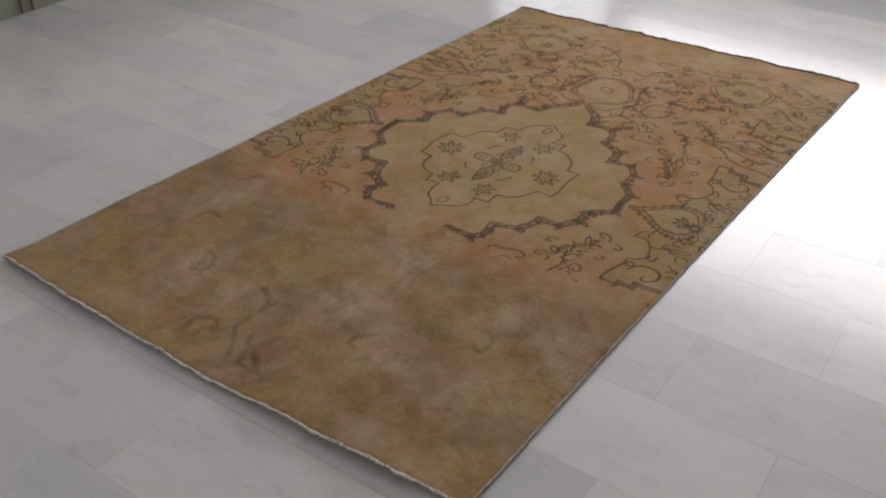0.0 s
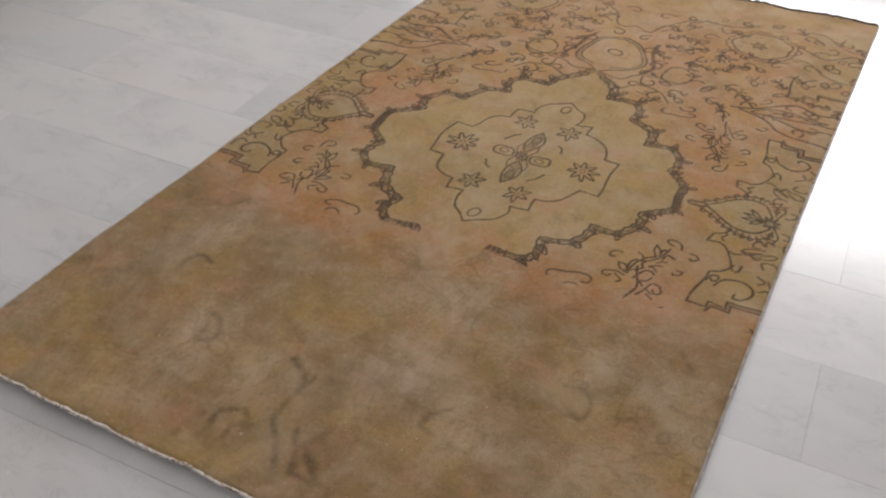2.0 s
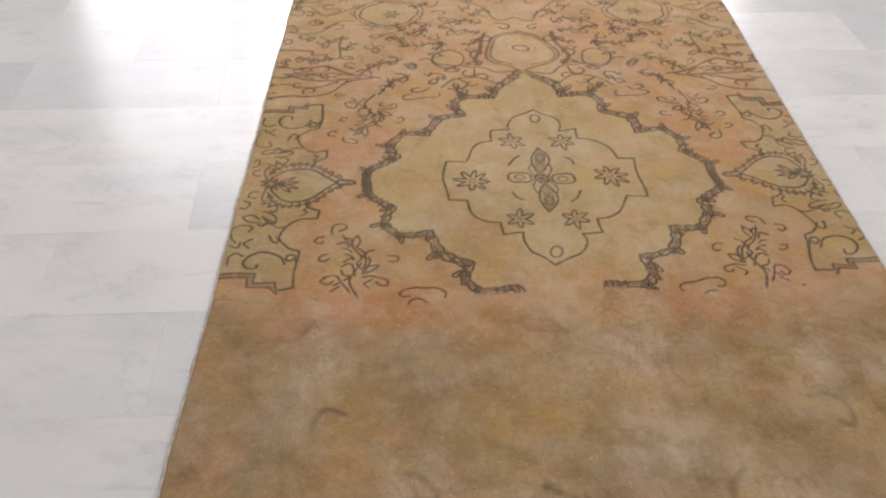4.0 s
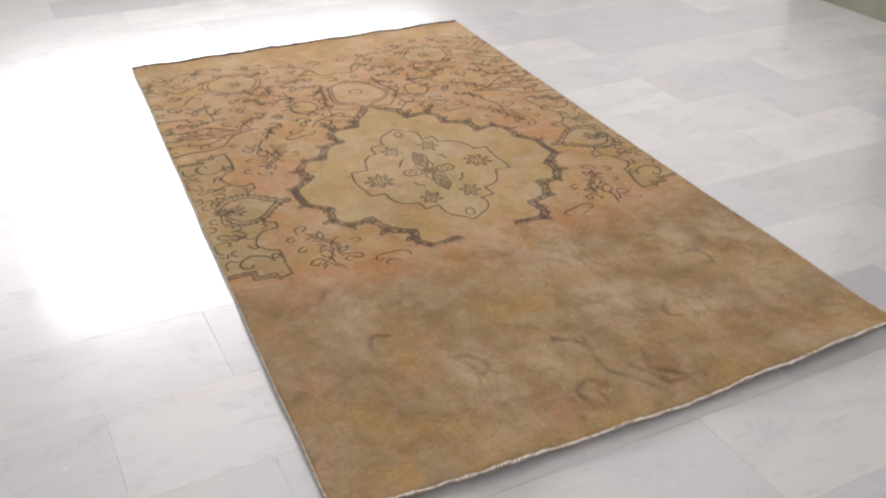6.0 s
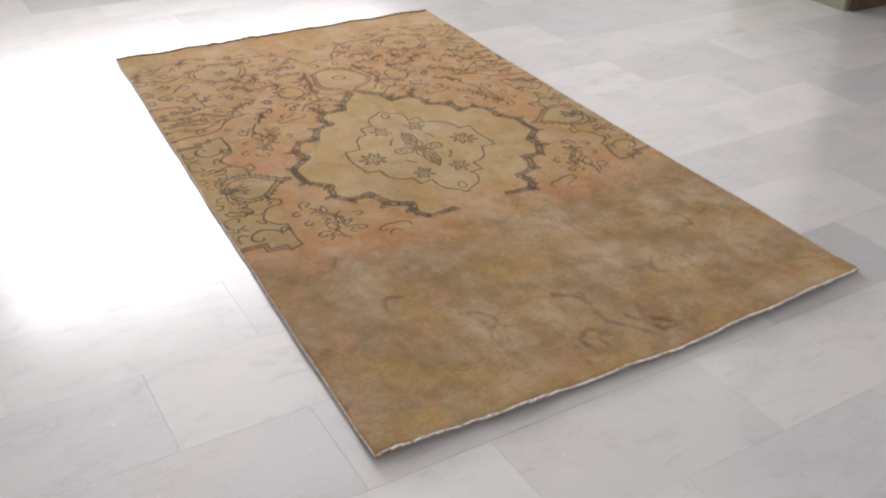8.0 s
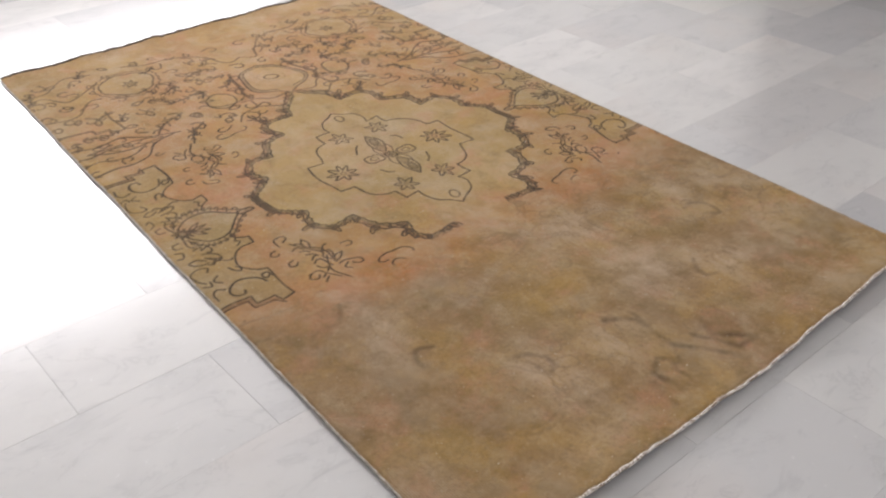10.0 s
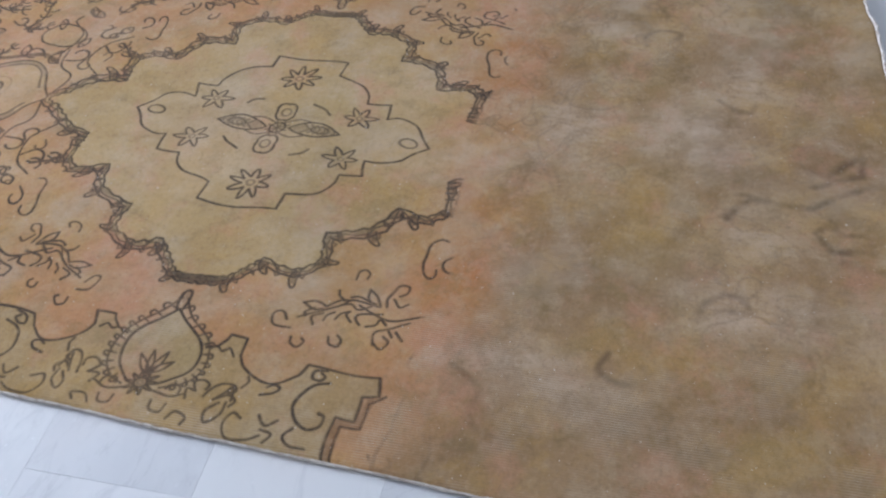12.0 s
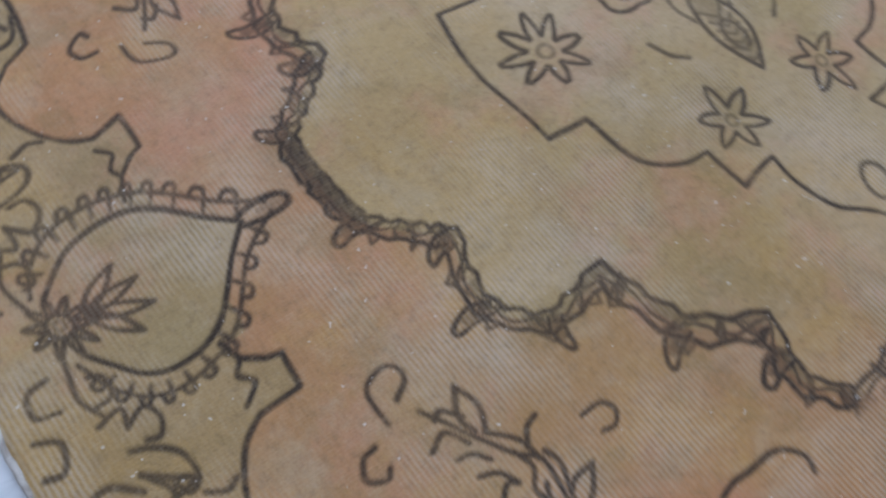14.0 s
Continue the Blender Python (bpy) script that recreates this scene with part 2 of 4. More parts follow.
def wall_with_holes(name, y0, y1, x0, x1, z0, z1, holes, material):
    """One upright slab along x with rectangular openings right through it."""
    bm = bmesh.new()
    xs = sorted({x0, x1, *(h[0] for h in holes), *(h[1] for h in holes)})
    zs = sorted({z0, z1, *(h[2] for h in holes), *(h[3] for h in holes)})

    def solid(i, k):
        if not (0 <= i < len(xs) - 1 and 0 <= k < len(zs) - 1):
            return False
        cx, cz = (xs[i] + xs[i + 1]) / 2, (zs[k] + zs[k + 1]) / 2
        return not any(h[0] < cx < h[1] and h[2] < cz < h[3] for h in holes)

    for i in range(len(xs) - 1):
        for k in range(len(zs) - 1):
            if not solid(i, k):
                continue
            a, b, c, d = xs[i], xs[i + 1], zs[k], zs[k + 1]
            quads = [[(a, y0, c), (b, y0, c), (b, y0, d), (a, y0, d)], [(a, y1, c), (b, y1, c), (b, y1, d), (a, y1, d)]]
            for di, dk, e in ((-1, 0, [(a, c), (a, d)]), (1, 0, [(b, c), (b, d)]), (0, -1, [(a, c), (b, c)]), (0, 1, [(a, d), (b, d)])):
                if not solid(i + di, k + dk):
                    quads.append([(e[0][0], y0, e[0][1]), (e[1][0], y0, e[1][1]), (e[1][0], y1, e[1][1]), (e[0][0], y1, e[0][1])])
            for q in quads:
                bm.faces.new([bm.verts.new(p) for p in q])
    bmesh.ops.remove_doubles(bm, verts=bm.verts[:], dist=1e-5)
    return new(name, mesh_of(name, bm, material))


# ---- the room ----
RX0, RX1, RY0, RY1 = ROOM
tagged(new("wall_west", box_mesh("wall_west", RX0 - 0.2, RX0, RY0 - 0.2, RY1 + 0.2, -0.1, HIGH, 0, PLINTH_PAINT)),
       "grey-green wall base on the marble floor, unseen white bounce surface above", "wall", kind="structure")
CORNER, RECESS = 1.78, 1.6            # the east wall ends here; the recess behind it is this deep
PIER = 0.75                           # the painted pier at the corner; the unseen wall beyond is white to brighten the floor
tagged(new("wall_east", box_mesh("wall_east", RX1, RX1 + RECESS + 0.2, CORNER, CORNER + PIER, -0.1, HIGH, 0.006, PLINTH_PAINT)),
       "grey-green painted pier ending in a sharp corner", "wall", kind="structure")
tagged(new("wall_east_bounce", box_mesh("wall_east_bounce", RX1 + 0.02, RX1 + RECESS + 0.2, CORNER + PIER, RY1 + 0.2, -0.1, HIGH, 0, WHITE_PAINT)),
       "unseen wall beyond the pier, made white to brighten the floor", "wall", kind="structure")
tagged(new("wall_recess", box_mesh("wall_recess", RX1 + RECESS, RX1 + RECESS + 0.2, RY0 - 0.2, CORNER - 0.003, -0.1, HIGH, 0, GREEN_PAINT)),
       "plain grey-green wall at the back of the recess", "wall", kind="structure")
tagged(wall_with_holes("wall_south", RY0 - 0.2, RY0, RX0, RX1 + RECESS, -0.1, HIGH, [FILL_OPENING], GREEN_PAINT),
       "unseen green wall with an opening added for fill light", "wall", kind="structure")
tagged(wall_with_holes("wall_north", RY1, RY1 + 0.2, RX0, RX1 + 0.02, -0.1, HIGH, [WINDOW, UPPER_FADE, DOORWAY], GREEN_PAINT),
       "two-tone plaster wall with a window and a glazed door", "wall", kind="structure")
tagged(new("ceiling", box_mesh("ceiling", RX0 - 0.2, RX1 + RECESS + 0.2, RY0 - 0.2, RY1 + 0.2, HIGH, HIGH + 0.15, 0, WHITE_PAINT)),
       "plain white painted ceiling of the room", "ceiling", kind="structure")


def glazed_opening(name, x0, x1, z0, z1, bays, label, category, y=ROOM[3] + 0.12):
    """A painted frame with mullions and panes, set in the wall's thickness."""
    top = new(name)
    top.location = ((x0 + x1) / 2, y, z0)
    w, h, t = (x1 - x0) / 2, z1 - z0, 0.05
    child("sill", box_mesh("sill", -w, w, -0.055, 0.055, 0, t, 0.004, FRAME_PAINT), top)
    child("head", box_mesh("head", -w, w, -0.055, 0.055, h - t, h, 0.004, FRAME_PAINT), top)
    for i in range(bays + 1):
        x = -w + t / 2 + (2 * w - t) * i / bays
        child("mullion", box_mesh("mullion", x - t / 2, x + t / 2, -0.045, 0.045, t, h - t, 0.004, FRAME_PAINT), top)
        if i < bays:
            x2 = -w + t / 2 + (2 * w - t) * (i + 1) / bays
            pane = child("pane", box_mesh("pane", x + t / 2, x2 - t / 2, -0.003, 0.003, t, h - t, 0, GLASS), top)
            pane.visible_shadow = False
    return tagged(top, label, category, kind="structure")


glazed_opening("window_1", *WINDOW, 3, "wide dark-framed window lighting the marble floor", "window")
glazed_opening("upper_fade_opening", *UPPER_FADE, 3, "row of dark-framed lights above the wide window", "window")
glazed_opening("door_1", *DOORWAY, 1, "dark-framed glazed door beside the wide window", "door")
glazed_opening("fill_opening_south", *FILL_OPENING, 5, "wide glazed front behind the rug's bare end", "window", ROOM[2] - 0.12)

# ---- the rug ----
RUG_L, RUG_SKEW = 2.725, 0.0535      # length; sideways lean of the long sides, metres per metre
MID_X, MID_Y, AXIS = 0.868, 1.329, 0.052
PILE_TOP = 0.011


def curve_through(pts, steps=6):
    """A smooth line through a few points (Catmull-Rom)."""
    p = np.array(pts, float)
    q = np.vstack([2 * p[0] - p[1], p, 2 * p[-1] - p[-2]])
    s = np.linspace(0, 1, steps, endpoint=False)[:, None]
    out = []
    for i in range(1, len(q) - 2):
        a, b, c, d = q[i - 1:i + 3]
        out.append(0.5 * (2 * b + (c - a) * s + (2 * a - 5 * b + 4 * c - d) * s ** 2 + (3 * b - a - 3 * c + d) * s ** 3))
    return np.vstack(out + [p[-1:]])


def offset_line(p, d):
    p = np.asarray(p, float)
    t = np.gradient(p, axis=0)
    t /= np.maximum(np.linalg.norm(t, axis=1), 1e-9)[:, None]
    return p + d * np.stack([-t[:, 1], t[:, 0]], 1)


STROKES = []      # (points in design centimetres, half width in cm, strength, which mirror images)


def stroke(p, half=0.22, strength=1.0, both="xy"):
    STROKES.append((np.asarray(p, float), half, strength, both))


def ring(cx, cy, rx, ry, half=0.2, strength=1.0, both="xy", bumps=0, amp=0.0, n=40):
    t = np.linspace(0, 2 * math.pi, n + 1)
    k = 1 + amp * np.abs(np.sin(bumps * t / 2)) if bumps else 1
    stroke(np.stack([cx + rx * k * np.cos(t), cy + ry * k * np.sin(t)], 1), half, strength, both)


def flower(cx, cy, r, petals, half=0.2, turn=0.0, both="xy"):
    """A star rosette: pointed petals round a small eye."""
    t = np.linspace(0, 2 * math.pi, petals * 10 + 1)
    saw = np.abs(((t - turn) * petals / (2 * math.pi)) % 1.0 - 0.5) * 2
    k = 0.34 + 0.66 * saw ** 1.25
    stroke(np.stack([cx + r * k * np.cos(t), cy + r * k * np.sin(t)], 1), half, 0.95, both)
    ring(cx, cy, r * 0.16, r * 0.16, half * 0.8, 0.6, both, n=14)


def leaf(x0, y0, x1, y1, wide, half=0.2, veins=3, both="xy"):
    """A pointed leaf from its foot to its tip, with a rib and short veins."""
    a, b = np.array((x0, y0), float), np.array((x1, y1), float)
    d = b - a
    m = np.array((-d[1], d[0])) / np.linalg.norm(d)
    s = np.linspace(0, 1, 14)[:, None]
    bow = wide * np.sin(math.pi * s ** 0.85)
    stroke(a + d * s + m * bow, half, 0.95, both)
    stroke(a + d * s - m * bow, half, 0.95, both)
    for i in range(veins):
        f = 0.25 + 0.55 * i / max(veins - 1, 1)
        c = a + d * f
        stroke([c - m * wide * 0.6, c + d * 0.10, c + m * wide * 0.6], half * 0.8, 0.75, both)


def curl(cx, cy, r, turn, sweep=4.3, half=0.2, strength=1.0, both="xy", tail=0.0):
    """A hooked scroll, tightening towards its end."""
    t = np.linspace(0, sweep, 18)
    k = r * (1 - 0.45 * t / sweep)
    p = np.stack([cx + k * np.cos(turn + t), cy + k * np.sin(turn + t)], 1)
    if tail:
        d = p[0] - p[1]
        p = np.vstack([p[0] + d / np.linalg.norm(d) * tail, p])
    stroke(p, half, strength, both)


def spray(pts, length=3.0, half=0.2, n=7, both="xy"):
    """A bent twig with paired narrow leaves."""
    line = curve_through(pts, 8)
    stroke(line, half * 1.15, 1.0, both)
    for i in range(n):
        j = int((i + 0.5) / n * (len(line) - 2))
        d = line[j + 1] - line[j]
        ang = math.atan2(d[1], d[0])
        for side in (-1, 1):
            a = ang + side * (0.85 + 0.35 * math.sin(3.1 * i + side))
            k = length * (0.65 + 0.35 * math.cos(2.3 * i))
            e = line[j] + k * np.array((math.cos(a), math.sin(a)))
            g = (line[j] + e) / 2 + 0.22 * k * np.array((-math.sin(a), math.cos(a))) * side
            stroke(curve_through([line[j], g, e], 4), half, 1.0, both)


# outer medallion: a stepped, hooked double line, a quarter of it
BAND = [(0.6, 61), (3.5, 57), (8, 52.2), (10.5, 44.4), (19.2, 45.2), (22.3, 41), (20.6, 34.8), (28.5, 31.3), (30.5, 22.9),
        (37.9, 23.7), (41.6, 18.4), (40.2, 11.6), (43.4, 9.2), (47, 5.6), (47, 0)]


def sag(pts, bow):
    """Joins points by slightly sagging lines, so that the corners stay sharp."""
    out = []
    for i in range(len(pts) - 1):
        a, b = np.array(pts[i], float), np.array(pts[i + 1], float)
        m = np.array((a[1] - b[1], b[0] - a[0]))
        for s in np.linspace(0, 1, 7, endpoint=False):
            out.append(a + (b - a) * s + m * bow * math.sin(math.pi * s))
    return np.array(out + [np.array(pts[-1], float)])


band = sag(BAND, 0.07)
wavy = np.arange(len(band))
for edge_at, phase in ((1.0, 0.0), (-1.0, 1.3)):
    out = offset_line(band, edge_at) - band
    stroke(band + out * (1 + 0.22 * np.sin(wavy * 1.9 + phase) + 0.12 * np.sin(wavy * 4.3 + phase))[:, None], 0.23)
stroke(band, 0.85, 0.16)
stroke(band + (offset_line(band, 0.4) - band) * np.sin(wavy * 1.15)[:, None], 0.14, 0.95)
outer, inner = offset_line(band, 1.25), offset_line(band, -1.05)
for i in range(8, len(band) - 9, 5):            # narrow leaves that twist across the band
    a, b, c = (outer[i], band[i + 1], inner[i + 2]) if i % 2 else (inner[i], band[i + 1], outer[i + 2])
    stroke([a, 0.7 * b + 0.15 * (a + c) + 0.25 * (outer[i + 1] - b), c], 0.17, 0.95)
    stroke([a, 0.7 * b + 0.15 * (a + c) - 0.45 * (outer[i + 1] - b), c], 0.17, 0.8)
    tip = outer[i] + 0.55 * (outer[i] - band[i]) + 0.5 * (band[i + 1] - band[i])
    stroke([outer[i], tip, outer[i + 1]], 0.17, 0.85)
for i in range(6, len(band) - 2, 8):            # notches that break the band into cells
    c, d = band[i], offset_line(band, 0.95)[i] - band[i]
    stroke([c - d, c + 0.2 * d + 0.5 * (band[i + 1] - band[i]), c + d], 0.16, 0.9)
    stroke([c - 0.5 * d, c + 0.3 * d], 0.42, 0.75 + 0.2 * math.sin(i * 2.1))
for i in (3, 4, 5, 6, 7, 8, 9, 10, 11, 12):     # dark cells at the corners of the steps
    (px, py), (qx, qy) = BAND[i], BAND[i + 1]
    stroke([(px, py), (px + 0.30 * (qx - px), py + 0.30 * (qy - py))], 0.8, 0.5)
stroke([(47, 5.2), (47, -0.1)], 1.0, 0.86)
for cells in ((10.3, 44.5), (11.8, 44.6), (13.3, 44.7), (15.4, 45)):
    stroke([(cells[0], cells[1] - 1.0), (cells[0], cells[1] + 1.0)], 0.26, 1.0)
for hx, hy, bx, by in ((25.6, 39.4, 21.4, 38), (31.8, 33.2, 28.3, 31.5), (38.8, 26.8, 37.0, 23.6), (45.6, 18.6, 41.4, 18.6), (44.2, 12.0, 40.4, 11.8),
                       (50.4, 6.6, 46.6, 5.8), (22.0, 48.4, 19.0, 45.4), (14.0, 50, 9.6, 48)):
    a, b = np.array((bx, by)), np.array((hx, hy))
    b = a + 0.82 * (b - a)
    m = np.array((a[1] - b[1], b[0] - a[0]))
    stroke(curve_through([a - 0.22 * m, a + 0.5 * (b - a) - 0.30 * m, b, b + 0.28 * m, a + 0.55 * (b - a) + 0.20 * m, a + 0.25 * m], 5), 0.22)
    stroke([a, a + 0.62 * (b - a)], 0.55, 0.62)

# inner medallion
INNER = np.vstack([curve_through([(0, 36.6), (2.6, 33.8), (6.2, 31.4), (7.8, 27.6), (7.2, 24.3)], 6), [(12.6, 24.6)],
                   curve_through([(12.6, 19.4), (15.6, 18.6), (19.0, 15.2), (21.2, 9.1)], 6), [(26, 9), (26.2, 0)]])
stroke(INNER, 0.24)
flower(19.0, 0.0, 5.0, 8, 0.22, 0.2, "x")
flower(7.1, 18.3, 4.2, 6, 0.2, 0.5)
leaf(0, 3.0, 0, 15.4, 2.6, 0.24, 6)
stroke([(0, 5.6), (0, 12.6)], 1.5, 0.34)
ring(0, 10.0, 1.2, 2.2, 0.3, 0.8)
ring(0, 0, 2.0, 2.0, 0.25)
for k in range(8):
    stroke([(0, 0), (2.9 * math.cos(k * math.pi / 4 + 0.4), 2.9 * math.sin(k * math.pi / 4 + 0.4))], 0.2, 0.8, "")
ring(5.9, 0, 2.7, 2.3, 0.22, 1.0, "x", bumps=4, amp=0.18)
ring(5.9, 0, 1.2, 1.2, 0.18, 0.8)
stroke(curve_through([(2.0, 1.2), (3.4, 4.4), (2.8, 6.8)], 5), 0.2, 0.8)
stroke(curve_through([(6.4, 10.4), (7.9, 9.0), (8.9, 6.4)], 5), 0.26, 0.9)
ring(0, 31.4, 1.3, 1.9, 0.2, 0.9)

# teardrop palmettes on the long sides
DROP = curve_through([(54.4, 0), (57.2, 2.4), (60.0, 5.0), (63.0, 6.9), (66.0, 7.5), (68.8, 6.8), (70.8, 4.6), (72.0, 3.0)], 6)
DROP_OUT = curve_through([(51.8, 0.5), (55.6, 3.0), (59.0, 5.9), (61.8, 7.9), (64.8, 9.1), (67.4, 9.4), (70.0, 8.7), (72.0, 6.6), (73.0, 3.6)], 6)
stroke(DROP, 0.24)
stroke(DROP_OUT, 0.2, 0.9)
for i in range(3, len(DROP_OUT) - 2, 4):                 # hooked leaves that fringe the drop
    c, d = DROP_OUT[i], DROP_OUT[i] - offset_line(DROP_OUT, -1.0)[i]
    e = DROP_OUT[i + 2] - DROP_OUT[i]
    stroke(curve_through([c - 0.5 * d, c + 0.75 * d + 0.1 * e, c + 0.85 * d + 0.75 * e, c + 0.1 * d + e], 4), 0.2, 0.95)
    stroke([c - 1.1 * d, c + 0.3 * d], 0.17, 0.8)
stroke(curve_through([(54.4, 0.6), (52.2, 0.9), (50.3, 0.5), (50.3, -0.5), (52.2, -0.9), (54.4, -0.6)], 5), 0.26)
stroke([(50.8, 0), (52.6, 0)], 0.3, 0.4)
flower(72.0, 0.0, 3.1, 10, 0.22, 0.3, "x")
ring(72.0, 0.0, 1.2, 1.2, 0.22, 0.9, "x", n=16)
for tip in ((66.2, 3.6), (65.0, 1.2), (65.0, -1.9), (66.9, -3.5)):
    leaf(69.6, 0.0, tip[0], tip[1], 0.65, 0.21, 0, "x")

# stepped corner brackets of the side fields
BRACKET = np.vstack([[(63.1, 7.9), (62.3, 10.1), (60.5, 11.6), (59.2, 12.1), (58.9, 15.9)],
                     curve_through([(62.4, 15.6), (64.4, 16.7), (66.2, 18.9), (67.5, 22.0), (67.2, 24.6), (65.0, 27.4)], 5), [(62.3, 28.6), (61.9, 42.0), (66, 42.2)]])
stroke(BRACKET, 0.24)
STEPS = [(66, 42.2), (66.4, 39.8), (70.9, 39.9), (70.9, 36.9), (84, 36.9)]
stroke(STEPS, 0.22)
stroke([(66, 43.4), (67.5, 41.1), (72.2, 41.2), (72.2, 38.2), (84, 38.2)], 0.22)
stroke([(66.8, 41.2), (71.6, 40.6), (71.6, 37.6), (84, 37.5)], 0.55, 0.45)
stroke(curve_through([(62.3, 10.1), (62.9, 11.4), (61.9, 12.9), (63.0, 14.3)], 5), 0.22)
stroke(curve_through([(62.6, 31.9), (63.3, 29.9), (65.1, 29.6), (65.3, 30.9), (64.2, 31.7), (63.5, 31.0)], 5), 0.24)
stroke(curve_through([(65.2, 33.0), (66.4, 30.6), (68.4, 29.2), (71.5, 28.4), (73.9, 30.0), (74.8, 32.9), (73.5, 34.9), (71.6, 34.9), (71.4, 33.6)], 6), 0.26)
stroke(curve_through([(75.4, 30.3), (77.4, 29.1), (79.0, 31.0), (78.7, 34.0)], 5), 0.26)
stroke(curve_through([(70.2, 22.0), (69.7, 24.3), (68.5, 25.1), (67.8, 23.8), (68.4, 22.6)], 5), 0.24)

# twigs and scrolls of the red field
TWIG = [[(52.0, 23.4), (51.0, 25.1), (49.9, 27.2), (47.8, 30.4), (45.9, 32.0), (45.6, 34.6), (45.9, 37.4)], [(48.0, 23.2), (47.6, 25.2), (48.6, 27.4)],
        [(48.0, 23.2), (49.7, 25.3), (49.4, 27.0)], [(48.8, 27.5), (46.7, 29.6), (46.0, 32.0)], [(44.5, 28.4), (45.6, 29.0), (46.4, 30.6)],
        [(45.3, 31.6), (44.6, 33.4), (45.3, 36.6)], [(42.3, 34.8), (43.4, 36.4), (45.6, 37.4)], [(42.3, 34.8), (44.4, 35.0), (45.7, 36.6)], [(53.8, 26.8), (51.7, 25.8), (50.6, 27.7)],
        [(52.4, 28.6), (51.0, 28.8), (49.9, 30.0)], [(51.7, 30.9), (50.0, 31.4), (48.8, 32.9)], [(51.4, 33.9), (49.9, 32.6), (48.8, 32.9)],
        [(51.5, 35.4), (50.2, 34.4), (48.7, 35.0), (47.7, 38.4)], [(51.5, 36.6), (50.6, 38.2), (49.2, 38.6), (50.4, 40.3)], [(49.4, 25.4), (50.5, 24.2), (51.6, 24.6)],
        [(47.7, 30.4), (46.9, 32.4), (47.8, 34.2), (46.2, 36.0)]]
for line in TWIG:
    stroke(curve_through(line, 6), 0.22)
RED_HOOKS = [[(45.6, 38.6), (43.6, 38.2), (42.0, 38.8), (40.1, 39.9), (40.2, 41.6), (41.7, 41.5), (42.5, 40.2)], [(43.4, 39.4), (45.4, 41.0), (44.5, 42.6)],
             [(41.3, 30.9), (39.4, 31.1), (38.5, 32.5), (39.2, 33.6), (40.4, 33.3)],
             [(27.4, 47.2), (27.0, 45.6), (28.5, 44.2), (32.0, 43.9), (34.3, 43.5), (36.8, 43.8), (38.0, 45.1), (37.3, 46.4), (35.9, 46.4)],
             [(52.8, 21.8), (50.9, 20.8), (50.8, 19.4), (52.1, 18.9), (54.4, 19.9), (54.9, 22.7)], [(57.0, 23.4), (58.3, 23.6), (59.0, 25.2), (57.8, 26.3), (57.2, 25.6)],
             [(56.0, 31.0), (57.3, 31.4), (57.2, 32.8), (55.9, 33.3), (55.2, 32.6)], [(54.8, 39.2), (52.3, 38.7), (51.0, 41.6), (49.5, 44.8)],
             [(54.5, 39.3), (55.4, 41.1), (53.9, 42.3), (52.9, 40.8)], [(51.7, 43.0), (53.4, 44.7)], [(51.6, 41.4), (52.8, 42.6)]]
for line in RED_HOOKS:
    stroke(curve_through(line, 5), 0.21)
SIDE_SCROLLS = [[(73.2, 12.6), (71.2, 13.2), (69.4, 14.4), (68.9, 16.3), (70.2, 17.1), (71.0, 15.9)], [(72.6, 14.8), (71.3, 16.4), (72.2, 18.0), (73.4, 17.4)],
                [(72.4, 10.6), (70.7, 9.5), (69.7, 10.9), (70.3, 12.5), (71.6, 12.4)], [(73.8, 9.0), (74.8, 6.2), (73.6, 2.4)], [(74.1, 7.8), (72.4, 7.3), (72.0, 5.3), (73.1, 4.8)],
                [(74.6, 9.6), (72.4, 8.8), (72.6, 10.8)], [(73.1, 14.4), (71.0, 15.6), (69.4, 16.4), (72.3, 17.2)], [(72.8, 16.6), (75.2, 16.6), (77.3, 14.6), (75.5, 14.0), (73.3, 15.5)],
                [(74.9, 21.0), (74.2, 18.9), (76.4, 18.0), (78.8, 19.8), (78.8, 23.4), (77.8, 25.2)], [(69.2, 17.7), (67.6, 18.4), (66.3, 18.0)],
                [(75.8, 3.4), (77.6, 3.8), (78.0, 6.0), (76.4, 6.6)], [(78.9, 8.0), (77.4, 9.2), (77.8, 11.4), (79.2, 11.0)], [(74.0, 24.0), (75.8, 25.6), (74.6, 27.2)], [(79.2, 26.0), (77.4, 27.0), (76.6, 25.2)]]
for line in SIDE_SCROLLS:
    stroke(curve_through(line, 5), 0.21, 0.9)

# pendants beyond the medallion
PENDANT = curve_through([(0.4, 61.2), (4.0, 64.2), (9.6, 66.6), (12.4, 72.0), (10.2, 80.4), (6.4, 86.8), (0, 90.0)], 6)
stroke(PENDANT, 0.26)
stroke(offset_line(PENDANT, 1.5)[6:], 0.24, 0.9)
stroke(offset_line(PENDANT, 0.75)[10:34], 0.7, 0.4)
ring(0, 77.2, 2.3, 1.9, 0.28)
ring(0, 77.2, 4.6, 4.0, 0.16, 0.35)
for cx, cy, r, turn in ((14.6, 66.4, 2.3, 0.4), (15.0, 73.2, 2.4, 5.2), (11.0, 83.6, 2.4, 0.6), (5.2, 93.0, 2.2, 1.6), (18.0, 60.6, 2.6, 3.0), (13.2, 57.4, 2.0, 1.0),
                        (27.2, 57.6, 2.6, 0.5), (34.6, 49.6, 2.2, 3.6), (21.8, 52.6, 2.6, 2.2)):
    curl(cx, cy, r, turn, 4.6, 0.26, 1.0, tail=2.0)
stroke(curve_through([(9.6, 52.6), (15.4, 57.6), (22.4, 56.4), (26.8, 51.0)], 6), 0.22)
